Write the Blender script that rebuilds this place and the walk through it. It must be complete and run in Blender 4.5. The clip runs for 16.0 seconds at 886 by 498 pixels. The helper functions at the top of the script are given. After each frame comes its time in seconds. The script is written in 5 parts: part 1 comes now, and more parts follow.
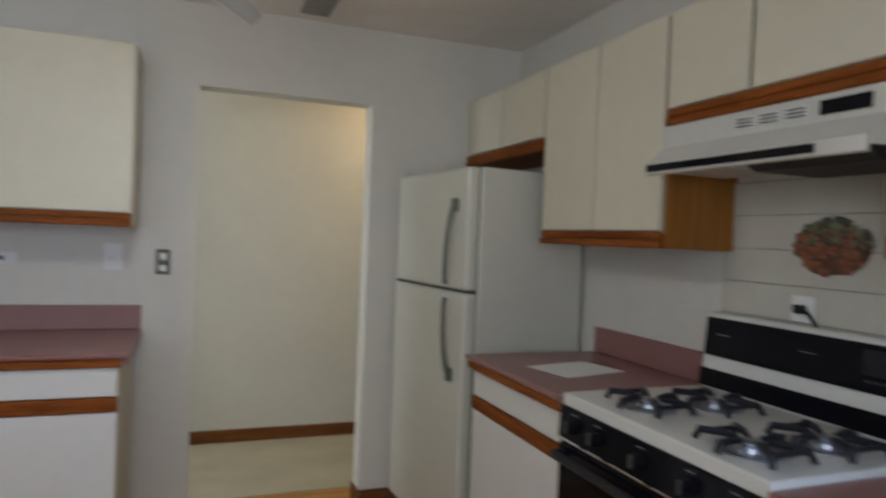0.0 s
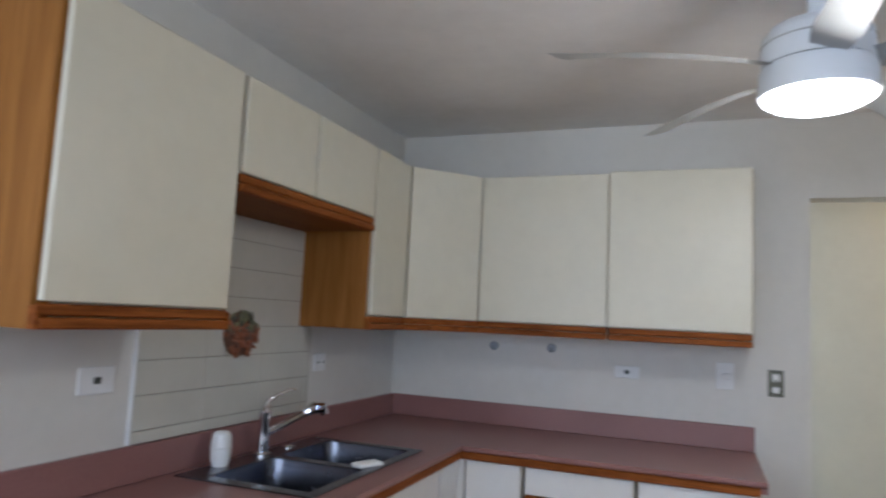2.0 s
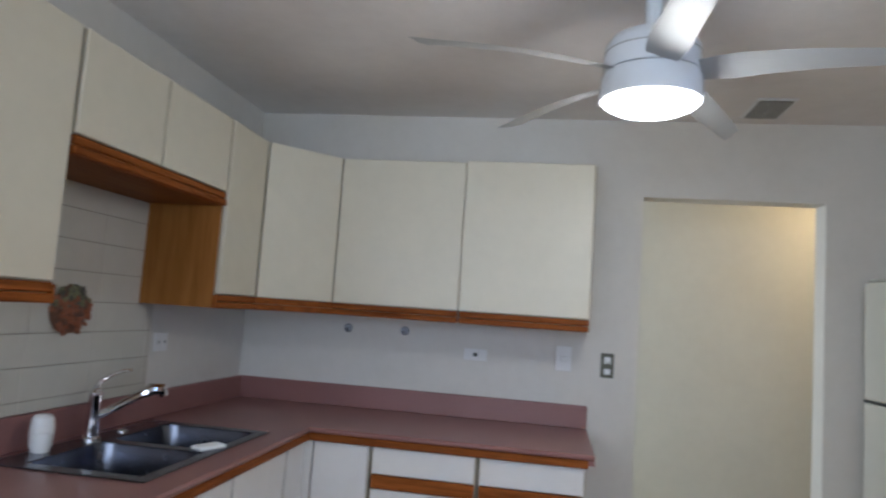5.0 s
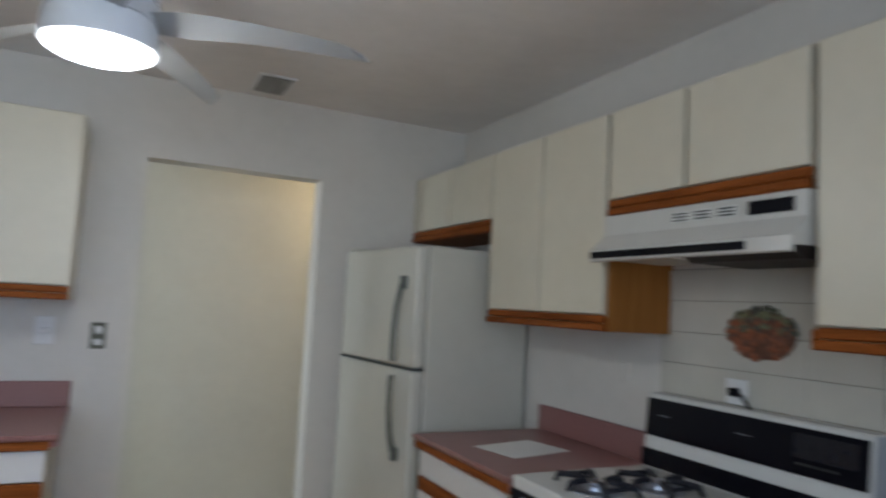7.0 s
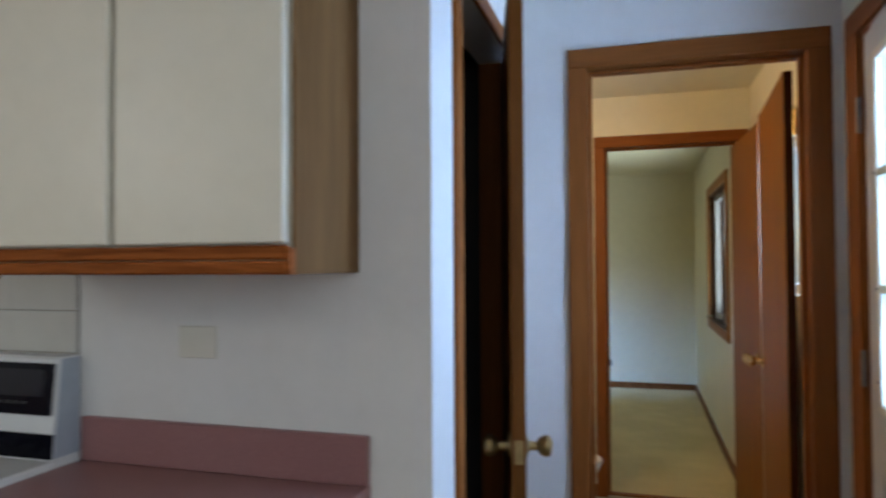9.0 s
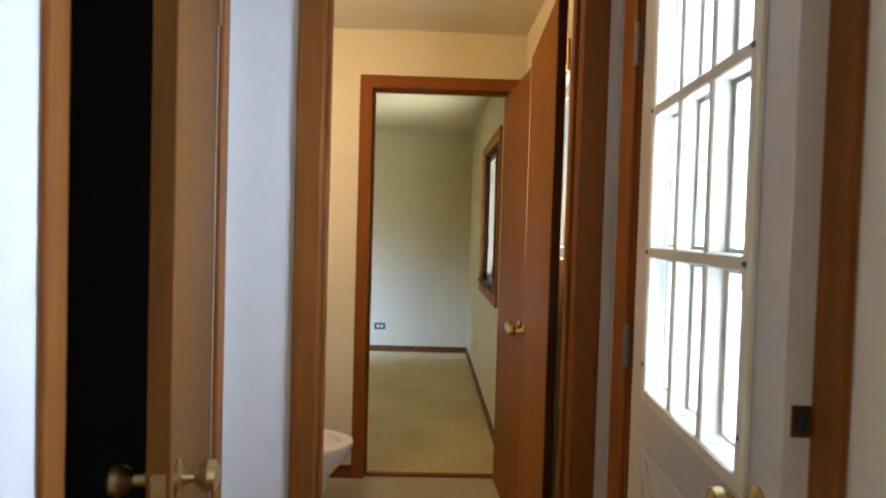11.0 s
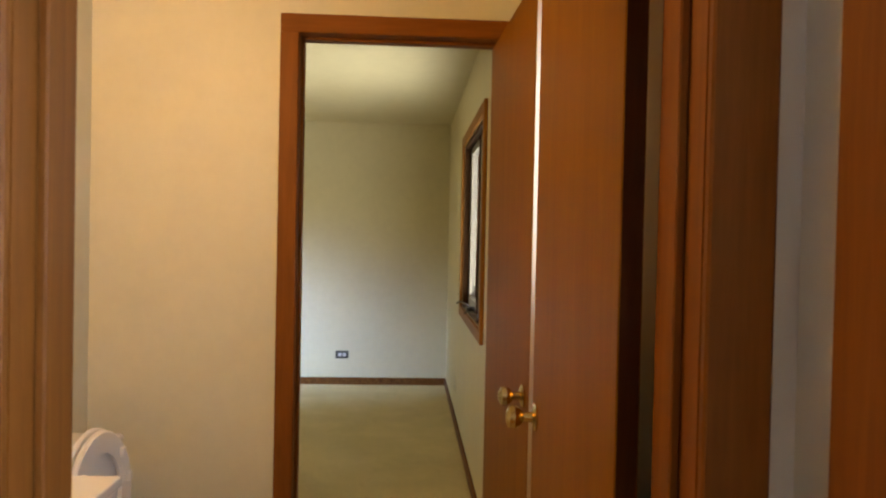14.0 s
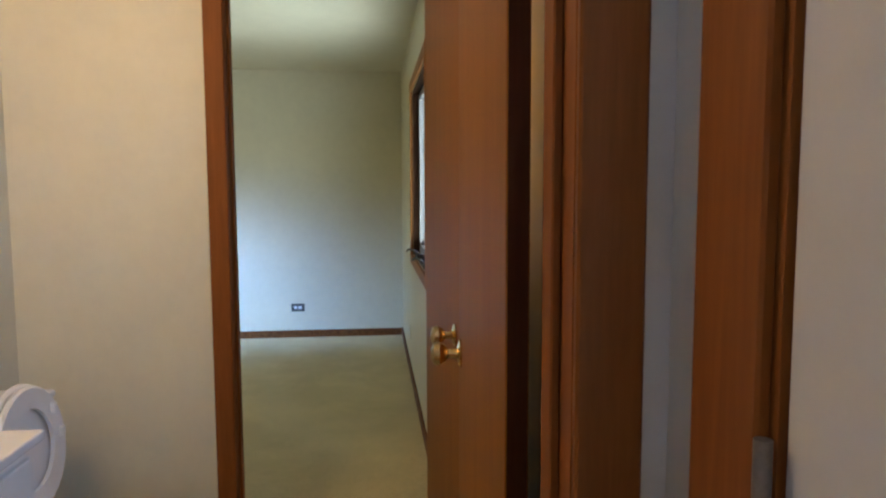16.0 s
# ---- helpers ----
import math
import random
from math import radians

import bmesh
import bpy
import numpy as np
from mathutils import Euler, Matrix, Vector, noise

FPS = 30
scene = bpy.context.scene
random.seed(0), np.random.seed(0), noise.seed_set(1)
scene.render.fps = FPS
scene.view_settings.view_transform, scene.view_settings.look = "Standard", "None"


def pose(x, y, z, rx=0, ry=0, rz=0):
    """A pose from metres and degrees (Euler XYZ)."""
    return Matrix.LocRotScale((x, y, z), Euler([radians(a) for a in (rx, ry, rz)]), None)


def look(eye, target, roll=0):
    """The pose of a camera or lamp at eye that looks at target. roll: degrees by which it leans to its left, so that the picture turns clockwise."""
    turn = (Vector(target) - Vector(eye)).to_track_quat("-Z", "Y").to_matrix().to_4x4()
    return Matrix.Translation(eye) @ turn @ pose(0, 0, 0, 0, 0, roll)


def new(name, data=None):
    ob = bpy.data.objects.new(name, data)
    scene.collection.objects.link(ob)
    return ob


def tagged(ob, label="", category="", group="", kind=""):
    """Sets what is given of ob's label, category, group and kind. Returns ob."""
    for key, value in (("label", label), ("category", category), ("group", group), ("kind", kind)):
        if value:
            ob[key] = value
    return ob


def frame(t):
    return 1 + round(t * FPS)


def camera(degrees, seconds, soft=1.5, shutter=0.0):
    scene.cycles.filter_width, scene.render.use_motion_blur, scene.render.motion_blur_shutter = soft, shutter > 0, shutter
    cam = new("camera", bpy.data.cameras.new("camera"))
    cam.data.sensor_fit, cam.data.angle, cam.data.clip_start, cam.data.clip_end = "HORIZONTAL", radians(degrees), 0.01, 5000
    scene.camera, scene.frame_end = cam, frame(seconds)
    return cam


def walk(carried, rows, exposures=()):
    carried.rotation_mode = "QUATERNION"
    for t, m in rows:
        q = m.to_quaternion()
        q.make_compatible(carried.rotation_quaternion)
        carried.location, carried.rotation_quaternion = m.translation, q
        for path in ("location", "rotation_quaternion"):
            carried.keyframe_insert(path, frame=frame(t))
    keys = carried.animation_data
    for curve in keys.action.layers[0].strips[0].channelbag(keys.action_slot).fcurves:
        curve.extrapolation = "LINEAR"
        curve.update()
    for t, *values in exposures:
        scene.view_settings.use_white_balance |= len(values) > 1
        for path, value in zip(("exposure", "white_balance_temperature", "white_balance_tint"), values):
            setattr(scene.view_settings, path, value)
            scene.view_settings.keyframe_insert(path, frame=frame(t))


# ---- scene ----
cam = camera(67.3, 16.0, soft=2.2, shutter=0.5)
PATH = [
    (0, (0.551, 0.512, 1.364), (1.269, 2.378, 1.329), 2.3),
    (0.5, (0.435, 0.542, 1.364), (0.81, 2.506, 1.431), 2.3),
    (1, (0.345, 0.542, 1.391), (0.359, 2.537, 1.525), 2.6),
    (1.5, (0.24, 0.532, 1.409), (-0.147, 2.485, 1.6), 2.7),
    (2, (0.155, 0.515, 1.417), (-0.57, 2.368, 1.621), 2.8),
    (2.5, (0.095, 0.499, 1.413), (-0.793, 2.281, 1.601), 3.0),
    (3, (0.062, 0.482, 1.41), (-0.881, 2.237, 1.585), 3.3),
    (3.2, (0.064, 0.491, 1.409), (-0.867, 2.252, 1.585), 3.1),
    (5.5, (0.243, 0.527, 1.402), (0.104, 2.514, 1.586), 4.1),
    (6, (0.312, 0.552, 1.409), (0.369, 2.543, 1.587), 3.8),
    (6.5, (0.372, 0.542, 1.4), (0.832, 2.48, 1.578), 3.7),
    (7, (0.483, 0.492, 1.408), (1.366, 2.278, 1.58), 3.1),
    (7.5, (0.569, 0.401, 1.416), (1.864, 1.919, 1.552), 1.6),
    (8, (0.67, 0.321, 1.41), (2.266, 1.522, 1.505), 0.2),
    (8.5, (0.755, 0.237, 1.385), (2.551, 1.113, 1.467), 0.1),
    (9, (0.879, 0.16, 1.37), (2.797, 0.724, 1.42), -0.3),
    (9.5, (0.997, 0.093, 1.354), (2.967, 0.439, 1.364), 1.2),
    (10, (1.102, 0.062, 1.34), (3.099, 0.169, 1.303), 1.7),
    (12.3, (1.969, 0.036, 1.342), (3.953, -0.209, 1.295), 1.0),
    (12.5, (2.04, 0.053, 1.332), (4.011, -0.289, 1.299), 1.0),
    (13, (2.21, 0.073, 1.342), (4.181, -0.267, 1.314), 1.1),
    (13.5, (2.388, 0.025, 1.328), (4.373, -0.217, 1.292), 1.2),
    (14, (2.543, -0.057, 1.344), (4.541, -0.161, 1.312), 1.2),
    (14.5, (2.58, -0.084, 1.339), (4.578, -0.144, 1.275), 0.3),
    (15, (2.568, -0.105, 1.334), (4.564, -0.206, 1.255), -0.8),
    (15.5, (2.55, -0.145, 1.326), (4.535, -0.367, 1.209), -0.8),
    (16, (2.559, -0.155, 1.31), (4.54, -0.364, 1.138), -0.2),
]
EXPOSURES = [(0.0, -0.08, 6550, 12), (1.5, 0.13, 6250, 13), (3.0, 0.34, 5800, 13), (5.5, 0.11, 6100, 12), (6.5, -0.02, 6200, 11), (7.5, -0.05, 5850, 11), (8.5, 0.07, 6200, 12), (9.5, 0.22, 6500, 11), (10.0, 0.33, 7000, 12), (12.3, 0.56, 9300, 18), (13.0, 0.50, 9900, 18), (14.0, 0.37, 9500, 19), (14.5, 0.34, 7600, 18), (15.0, 0.33, 6800, 16), (16.0, 0.32, 6050, 13)]
walk(cam, [(t, look(eye, target, roll)) for t, eye, target, roll in PATH], EXPOSURES)

# ---- light ----
world = bpy.data.worlds.new("world")
scene.world = world
world.use_nodes = True
wn = world.node_tree
sky = wn.nodes.new("ShaderNodeTexSky")
sky.sky_type, sky.sun_disc = "NISHITA", False
sky.sun_elevation, sky.sun_rotation = radians(46), radians(-20)
wn.links.new(sky.outputs[0], wn.nodes["Background"].inputs[0])
wn.nodes["Background"].inputs[1].default_value = 0.14

SUN_POWER = 4.5
sun_data = bpy.data.lights.new("sun", "SUN")
sun_data.energy, sun_data.angle, sun_data.color = SUN_POWER, radians(0.5), (1.0, 0.95, 0.88)
sun = new("sun", sun_data)
sun.matrix_world = look((-6, 16, 18), (0, 0, 0))


def area(name, at, target, w, h, power, color, spread=180):
    d = bpy.data.lights.new(name, "AREA")
    d.shape, d.size, d.size_y, d.energy, d.color = "RECTANGLE", w, h, power, color
    d.spread = radians(spread)
    o = new(name, d)
    o.matrix_world = look(at, target)
    return o


def bulb(name, at, power, color, r=0.06):
    d = bpy.data.lights.new(name, "POINT")
    d.energy, d.color, d.shadow_soft_size = power, color, r
    o = new(name, d)
    o.location = at
    return o


DAY = (0.72, 0.85, 1.0)
# Added fill in an invented, unseen kitchen window, sized to even out brightness.
area("fill_kitchen_south", (-0.27, -0.44, 1.55), (-0.27, 2.0, 1.42), 2.45, 1.05, 23, DAY)
area("daylight_living_window", (-3.2, -0.35, 1.4), (-3.0, 2.0, 1.0), 1.6, 1.6, 12, (0.50, 0.73, 1.0))
area("daylight_back_door", (2.80, -0.60, 1.42), (2.80, 1.0, 1.36), 1.1, 1.1, 58, (0.38, 0.60, 1.0))
area("daylight_bath_window", (4.15, -0.55, 1.58), (4.15, 1.0, 1.40), 0.52, 0.58, 7, (0.50, 0.70, 1.0))
area("daylight_bedroom_window", (6.335, -0.452, 1.425), (6.9, 1.0, 2.05), 1.05, 0.95, 14, (0.76, 0.92, 0.98), 130)
# Added narrow beam that makes the blue wall patch; its window is invented.
area("fill_bedroom_blue_patch", (6.9, 3.55, 1.4), (8.58, 1.25, 0.45), 1.0, 0.9, 14, (0.27, 0.48, 1.0), 34)
bulb("fan_bulb", (0.41, 2.275, 1.90), 9.8, (0.98, 0.97, 0.90), 0.1)
# Added fill to brighten the hall; no window is known here.
area("fill_hall_west", (-1.25, 4.4, 1.45), (1.0, 4.4, 1.0), 0.7, 1.0, 21, (0.82, 0.93, 1.0))
bulb("hall_bulb", (1.95, 4.45, 2.15), 6.5, (1.0, 0.72, 0.38))
bulb("bath_bulb", (3.77, 0.93, 2.05), 14.5, (1.0, 0.66, 0.34), 0.13)

# ---- materials ----


def nodes(name, rough=0.6, metal=0.0, spec=None):
    m = bpy.data.materials.new(name)
    m.use_nodes = True
    t = m.node_tree
    b = t.nodes["Principled BSDF"]
    b.inputs["Roughness"].default_value, b.inputs["Metallic"].default_value = rough, metal
    if spec is not None:
        b.inputs["Specular IOR Level"].default_value = spec
    return m, t, b


def ramp(t, fac, stops):
    r = t.nodes.new("ShaderNodeValToRGB")
    e = r.color_ramp.elements
    e[0].position, e[0].color = stops[0][0], (*stops[0][1], 1)
    e[1].position, e[1].color = stops[-1][0], (*stops[-1][1], 1)
    for p, c in stops[1:-1]:
        x = e.new(p)
        x.color = (*c, 1)
    t.links.new(fac, r.inputs[0])
    return r.outputs[0]


def coords(t, scale=(1, 1, 1), local=False):
    c = t.nodes.new("ShaderNodeTexCoord")
    if local:
        m = t.nodes.new("ShaderNodeMapping")
        t.links.new(c.outputs["Object"], m.inputs[0])
    else:
        g = t.nodes.new("ShaderNodeNewGeometry")
        m = t.nodes.new("ShaderNodeMapping")
        t.links.new(g.outputs["Position"], m.inputs[0])
    m.inputs["Scale"].default_value = scale
    return m.outputs[0]


def noise_tex(t, vec, scale, detail=4.0, rough=0.55, dist=0.0):
    n = t.nodes.new("ShaderNodeTexNoise")
    n.inputs["Scale"].default_value, n.inputs["Detail"].default_value = scale, detail
    n.inputs["Roughness"].default_value, n.inputs["Distortion"].default_value = rough, dist
    t.links.new(vec, n.inputs["Vector"])
    return n.outputs["Fac"]


def bump(t, b, height, strength, dist=0.002):
    n = t.nodes.new("ShaderNodeBump")
    n.inputs["Strength"].default_value, n.inputs["Distance"].default_value = strength, dist
    t.links.new(height, n.inputs["Height"])
    t.links.new(n.outputs[0], b.inputs["Normal"])


def mul(c, k):
    return tuple(min(1.0, v * k) for v in c)


def painted(name, c, rough=0.55, grain=220, vary=0.05, relief=0.25):
    """Rolled paint: broad uneven tone, faint scuffs and orange-peel relief."""
    m, t, b = nodes(name, rough)
    v = coords(t)
    big = noise_tex(t, v, 1.7, 5, 0.6)
    col = ramp(t, big, [(0.3, mul(c, 1 - vary)), (0.7, mul(c, 1 + vary * 0.5))])
    scuff = noise_tex(t, v, 14, 6, 0.7)
    mix = t.nodes.new("ShaderNodeMixRGB")
    mix.blend_type = "MULTIPLY"
    mix.inputs[0].default_value = 0.35
    t.links.new(col, mix.inputs[1])
    t.links.new(ramp(t, scuff, [(0.3, (0.88, 0.88, 0.87)), (0.6, (1, 1, 1))]), mix.inputs[2])
    t.links.new(mix.outputs[0], b.inputs["Base Color"])
    bump(t, b, noise_tex(t, v, grain, 3), relief, 0.001)
    return m


def wooden(name, dark, light, axis="z", scale=1.0, rough=0.5, coat=0.0, spec=0.06):
    """Stained wood, its grain drawn out along one axis."""
    m, t, b = nodes(name, rough)
    s = {"z": (1, 1, 0.06), "y": (1, 0.06, 1), "x": (0.06, 1, 1)}[axis]
    v = coords(t, s)
    a = noise_tex(t, v, 38 * scale, 6, 0.65, 0.6)
    f = noise_tex(t, v, 190 * scale, 3, 0.6)
    add = t.nodes.new("ShaderNodeMath")
    add.operation = "MULTIPLY_ADD"
    t.links.new(f, add.inputs[0])
    add.inputs[1].default_value = 0.35
    t.links.new(a, add.inputs[2])
    mid = tuple((p + q) / 2 for p, q in zip(dark, light))
    t.links.new(ramp(t, add.outputs[0], [(0.45, dark), (0.66, mid), (0.85, light)]), b.inputs["Base Color"])
    b.inputs["Coat Weight"].default_value, b.inputs["Coat Roughness"].default_value = coat, 0.3
    b.inputs["Specular IOR Level"].default_value = spec
    bump(t, b, f, 0.15, 0.0008)
    return m


def plain(name, c, rough=0.4, metal=0.0, vary=0.06, scale=25, coat=0.0):
    m, t, b = nodes(name, rough, metal)
    v = coords(t)
    n = noise_tex(t, v, scale, 5, 0.6)
    t.links.new(ramp(t, n, [(0.3, mul(c, 1 - vary)), (0.7, mul(c, 1 + vary))]), b.inputs["Base Color"])
    rr = t.nodes.new("ShaderNodeMapRange")
    rr.inputs[3].default_value, rr.inputs[4].default_value = rough * 0.85, min(1, rough * 1.15)
    t.links.new(noise_tex(t, v, scale * 0.4, 4), rr.inputs[0])
    t.links.new(rr.outputs[0], b.inputs["Roughness"])
    b.inputs["Coat Weight"].default_value = coat
    return m


def speckled(name, c, other, rough, scale, relief=0.0, broad_=(2.2, 0.8)):
    m, t, b = nodes(name, rough)
    v = coords(t)
    n = noise_tex(t, v, scale, 2, 0.8)
    broad = noise_tex(t, v, broad_[0], 5, 0.6)
    col = ramp(t, n, [(0.35, other), (0.55, c), (0.75, mul(c, 1.15))])
    mix = t.nodes.new("ShaderNodeMixRGB")
    mix.blend_type = "MULTIPLY"
    mix.inputs[0].default_value = 0.8 if relief else 0.5
    t.links.new(col, mix.inputs[1])
    t.links.new(ramp(t, broad, [(0.35, (broad_[1], broad_[1], broad_[1] * 0.97)), (0.62, (1, 1, 1))]), mix.inputs[2])
    t.links.new(mix.outputs[0], b.inputs["Base Color"])
    if relief:
        bump(t, b, n, relief, 0.004)
    return m


def glow(name, c, strength):
    m, t, b = nodes(name, 0.5)
    b.inputs["Base Color"].default_value = (0.9, 0.9, 0.9, 1)
    b.inputs["Emission Color"].default_value, b.inputs["Emission Strength"].default_value = (*c, 1), strength
    return m


M_WALL = painted("wall_paint_off_white", (0.68, 0.655, 0.60))
# Wall paint lightened and warmed; colour makes up for missing warm light here.
M_SOUTH = painted("wall_paint_south_lightened", (0.74, 0.70, 0.57))
M_HALL = painted("wall_paint_hall", (0.62, 0.61, 0.54))
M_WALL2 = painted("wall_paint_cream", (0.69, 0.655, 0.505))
M_BEDWALL = painted("wall_paint_pale_olive", (0.67, 0.61, 0.42))
M_CEIL = painted("ceiling_paint", (0.84, 0.815, 0.79), 0.8, 120, 0.07, 0.5)
M_LAM = painted("cream_laminate", (0.66, 0.615, 0.485), 0.38, 60, 0.03, 0.06)
M_FRAME = painted("taupe_face_frame", (0.46, 0.41, 0.31), 0.45, 60, 0.05, 0.1)
M_WHITEDOOR = painted("white_laminate", (0.74, 0.73, 0.70), 0.38, 60, 0.03, 0.06)
M_OAK_Y = wooden("oak_stained_rail_along_y", (0.11, 0.026, 0.005), (0.33, 0.10, 0.022), "y")
M_OAK_X = wooden("oak_stained_rail_along_x", (0.11, 0.026, 0.005), (0.33, 0.10, 0.022), "x")
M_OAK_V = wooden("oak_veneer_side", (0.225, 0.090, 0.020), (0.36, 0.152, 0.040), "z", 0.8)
# M_OAK_V darkened; the end panel's weaker light is put into its colour.
M_OAK_END = wooden("shaded_oak_end_panel", (0.115, 0.056, 0.018), (0.18, 0.092, 0.032), "z", 0.8)
M_TRIM_V = wooden("brown_casing_upright", (0.180, 0.054, 0.009), (0.245, 0.080, 0.015), "z", spec=0.18)
M_TRIM_Y = wooden("brown_casing_along_y", (0.180, 0.054, 0.009), (0.245, 0.080, 0.015), "y", spec=0.18)
M_TRIM_X = wooden("brown_casing_along_x", (0.180, 0.054, 0.009), (0.245, 0.080, 0.015), "x", spec=0.18)
# Pale tone paints in window light caught by the bedroom door's latch edge.
M_LITEDGE = wooden("lit_latch_edge_wood", (0.50, 0.40, 0.31), (0.62, 0.52, 0.42), "z")
# Dark tone imitates the unlit hinge edge of a leaf.
M_LEAFEDGE = wooden("shaded_door_edge", (0.045, 0.012, 0.003), (0.08, 0.022, 0.005), "z")
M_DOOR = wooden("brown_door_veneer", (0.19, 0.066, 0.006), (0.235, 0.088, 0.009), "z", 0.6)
# Darker copy of M_DOOR; the closet leaf's shade is put into its colour.
M_CLOSETDOOR = wooden("shaded_brown_door_veneer", (0.105, 0.036, 0.007), (0.15, 0.055, 0.011), "z", 0.6)
M_BASE = wooden("brown_baseboard", (0.10, 0.035, 0.012), (0.22, 0.09, 0.03), "x")
M_COUNTER = speckled("rose_brown_laminate", (0.295, 0.142, 0.130), (0.235, 0.108, 0.098), 0.32, 420)
M_TILE = plain("cream_glazed_tile", (0.55, 0.53, 0.46), 0.22, 0, 0.05, 6)
M_GROUT = plain("grey_grout", (0.30, 0.28, 0.23), 0.9, 0, 0.1, 60)
M_FRIDGE = painted("almond_enamel", (0.61, 0.60, 0.525), 0.35, 300, 0.02, 0.15)
M_ENAMEL = plain("white_enamel", (0.70, 0.70, 0.66), 0.22, 0, 0.03, 8)
M_BLACK = plain("black_glass", (0.006, 0.006, 0.009), 0.12, 0, 0.1, 8)
M_BLACK.node_tree.nodes["Principled BSDF"].inputs["Specular IOR Level"].default_value = 0.16
M_BLACKMAT = plain("black_cast_iron", (0.012, 0.014, 0.022), 0.45, 0.2, 0.2, 60)
M_ENDCAP = plain("pale_grey_blue_enamel", (0.34, 0.38, 0.42), 0.3, 0, 0.08, 20)
M_HINGE = plain("painted_over_grey_hinge", (0.20, 0.18, 0.165), 0.45, 0.5, 0.3, 60)
M_HANDLE = plain("grey_green_handle_plastic", (0.105, 0.115, 0.10), 0.4, 0, 0.08, 40)
M_GASKET = plain("pale_grey_gasket", (0.30, 0.30, 0.26), 0.6, 0, 0.05, 40)
M_SOFFIT = wooden("oak_cabinet_underside", (0.15, 0.05, 0.013), (0.24, 0.09, 0.024), "y", 0.8)
M_DARKGREY = plain("dark_grey_plastic", (0.05, 0.055, 0.05), 0.4, 0, 0.1, 40)
M_FILTER = plain("dark_brown_metal", (0.035, 0.028, 0.024), 0.6, 0.3, 0.3, 60)
M_BURNER = plain("burner_aluminium", (0.55, 0.58, 0.66), 0.3, 1.0, 0.1, 50)
M_STEEL = plain("brushed_steel", (0.16, 0.17, 0.205), 0.26, 1.0, 0.06, 50)
M_CHROME = plain("chrome", (0.8, 0.8, 0.82), 0.08, 1.0, 0.02, 20)
M_BRASS = plain("polished_brass", (0.60, 0.44, 0.19), 0.22, 1.0, 0.08, 60)
M_DULLBRASS = plain("tarnished_brass", (0.35, 0.26, 0.12), 0.4, 1.0, 0.15, 60)
M_WHITE = plain("white_plastic", (0.76, 0.76, 0.75), 0.35, 0, 0.02, 20)
# White blades darkened: their backlit shade is put into the colour.
M_BLADE = plain("shaded_white_blade_paint", (0.37, 0.385, 0.39), 0.45, 0, 0.03, 20)
M_VINYL_SASH = plain("pale_grey_sash", (0.30, 0.29, 0.27), 0.45, 0, 0.05, 20)
M_BRONZE = plain("dark_bronze", (0.10, 0.06, 0.035), 0.45, 0.8, 0.1, 30)
M_WINWOOD = wooden("dark_sash_wood", (0.035, 0.014, 0.006), (0.08, 0.035, 0.015), "z")
M_FANWHITE = plain("white_fan_enamel", (0.78, 0.80, 0.80), 0.35, 0, 0.02, 20)
# Toned greyer than M_ENAMEL.
M_HOOD = plain("greyish_white_hood_enamel", (0.58, 0.57, 0.52), 0.25, 0, 0.04, 8)
M_PORCELAIN = plain("white_porcelain", (0.76, 0.76, 0.75), 0.12, 0, 0.02, 10)
M_PLATE = plain("wall_coloured_plastic", (0.62, 0.59, 0.49), 0.4, 0, 0.02, 20)
M_MARK = plain("faded_grey_print", (0.16, 0.17, 0.19), 0.5, 0, 0.1, 40)
M_CLOCK = plain("dark_clock_glass", (0.012, 0.013, 0.018), 0.2, 0, 0.1, 40)
M_BOWL = plain("bright_burner_bowl", (0.50, 0.53, 0.60), 0.36, 1.0, 0.1, 60)
M_HOOK = plain("clear_grey_plastic", (0.36, 0.39, 0.42), 0.3, 0, 0.1, 60)
M_SLAT = plain("grey_vent_metal", (0.38, 0.37, 0.34), 0.5, 0.2, 0.1, 40)
M_PAPER = plain("white_paper", (0.8, 0.8, 0.78), 0.8, 0, 0.03, 90)
M_XDOOR = painted("grey_white_door_paint", (0.57, 0.56, 0.53), 0.4, 80, 0.04, 0.1)
M_SASH = plain("ivory_sash_plastic", (0.72, 0.70, 0.56), 0.4, 0, 0.04, 20)
M_CARPET = speckled("olive_beige_carpet", (0.75, 0.62, 0.35), (0.56, 0.45, 0.24), 0.95, 260, 0.8, (1.9, 0.78))
M_HALLCARPET = speckled("beige_carpet", (0.50, 0.45, 0.33), (0.38, 0.34, 0.24), 0.95, 260, 0.8)
M_VINYL = speckled("beige_vinyl_floor", (0.50, 0.44, 0.30), (0.42, 0.36, 0.24), 0.4, 120, 0.05)
M_PLANK = wooden("honey_wood_floor", (0.32, 0.15, 0.04), (0.52, 0.27, 0.085), "x", 0.5, 0.35)
# Near-black instead of wall paint: the closet's shade is put into the colour.
M_DARK = plain("closet_shade_black", (0.02, 0.018, 0.018), 0.9, 0, 0.1, 5)
M_DISC = glow("lit_diffuser", (0.93, 0.97, 1.0), 9.0)
M_GLASS, _t, _b = nodes("clear_glass", 0.02)
_b.inputs["Transmission Weight"].default_value = 1.0
_b.inputs["IOR"].default_value = 1.01
M_SIDING = painted("white_siding_paint", (0.75, 0.78, 0.82), 0.6, 40, 0.05, 0.3)
M_GROUND = speckled("pale_concrete", (0.50, 0.48, 0.44), (0.40, 0.38, 0.35), 0.9, 40, 0.3)

# ---- mesh helpers ----
AT = {}


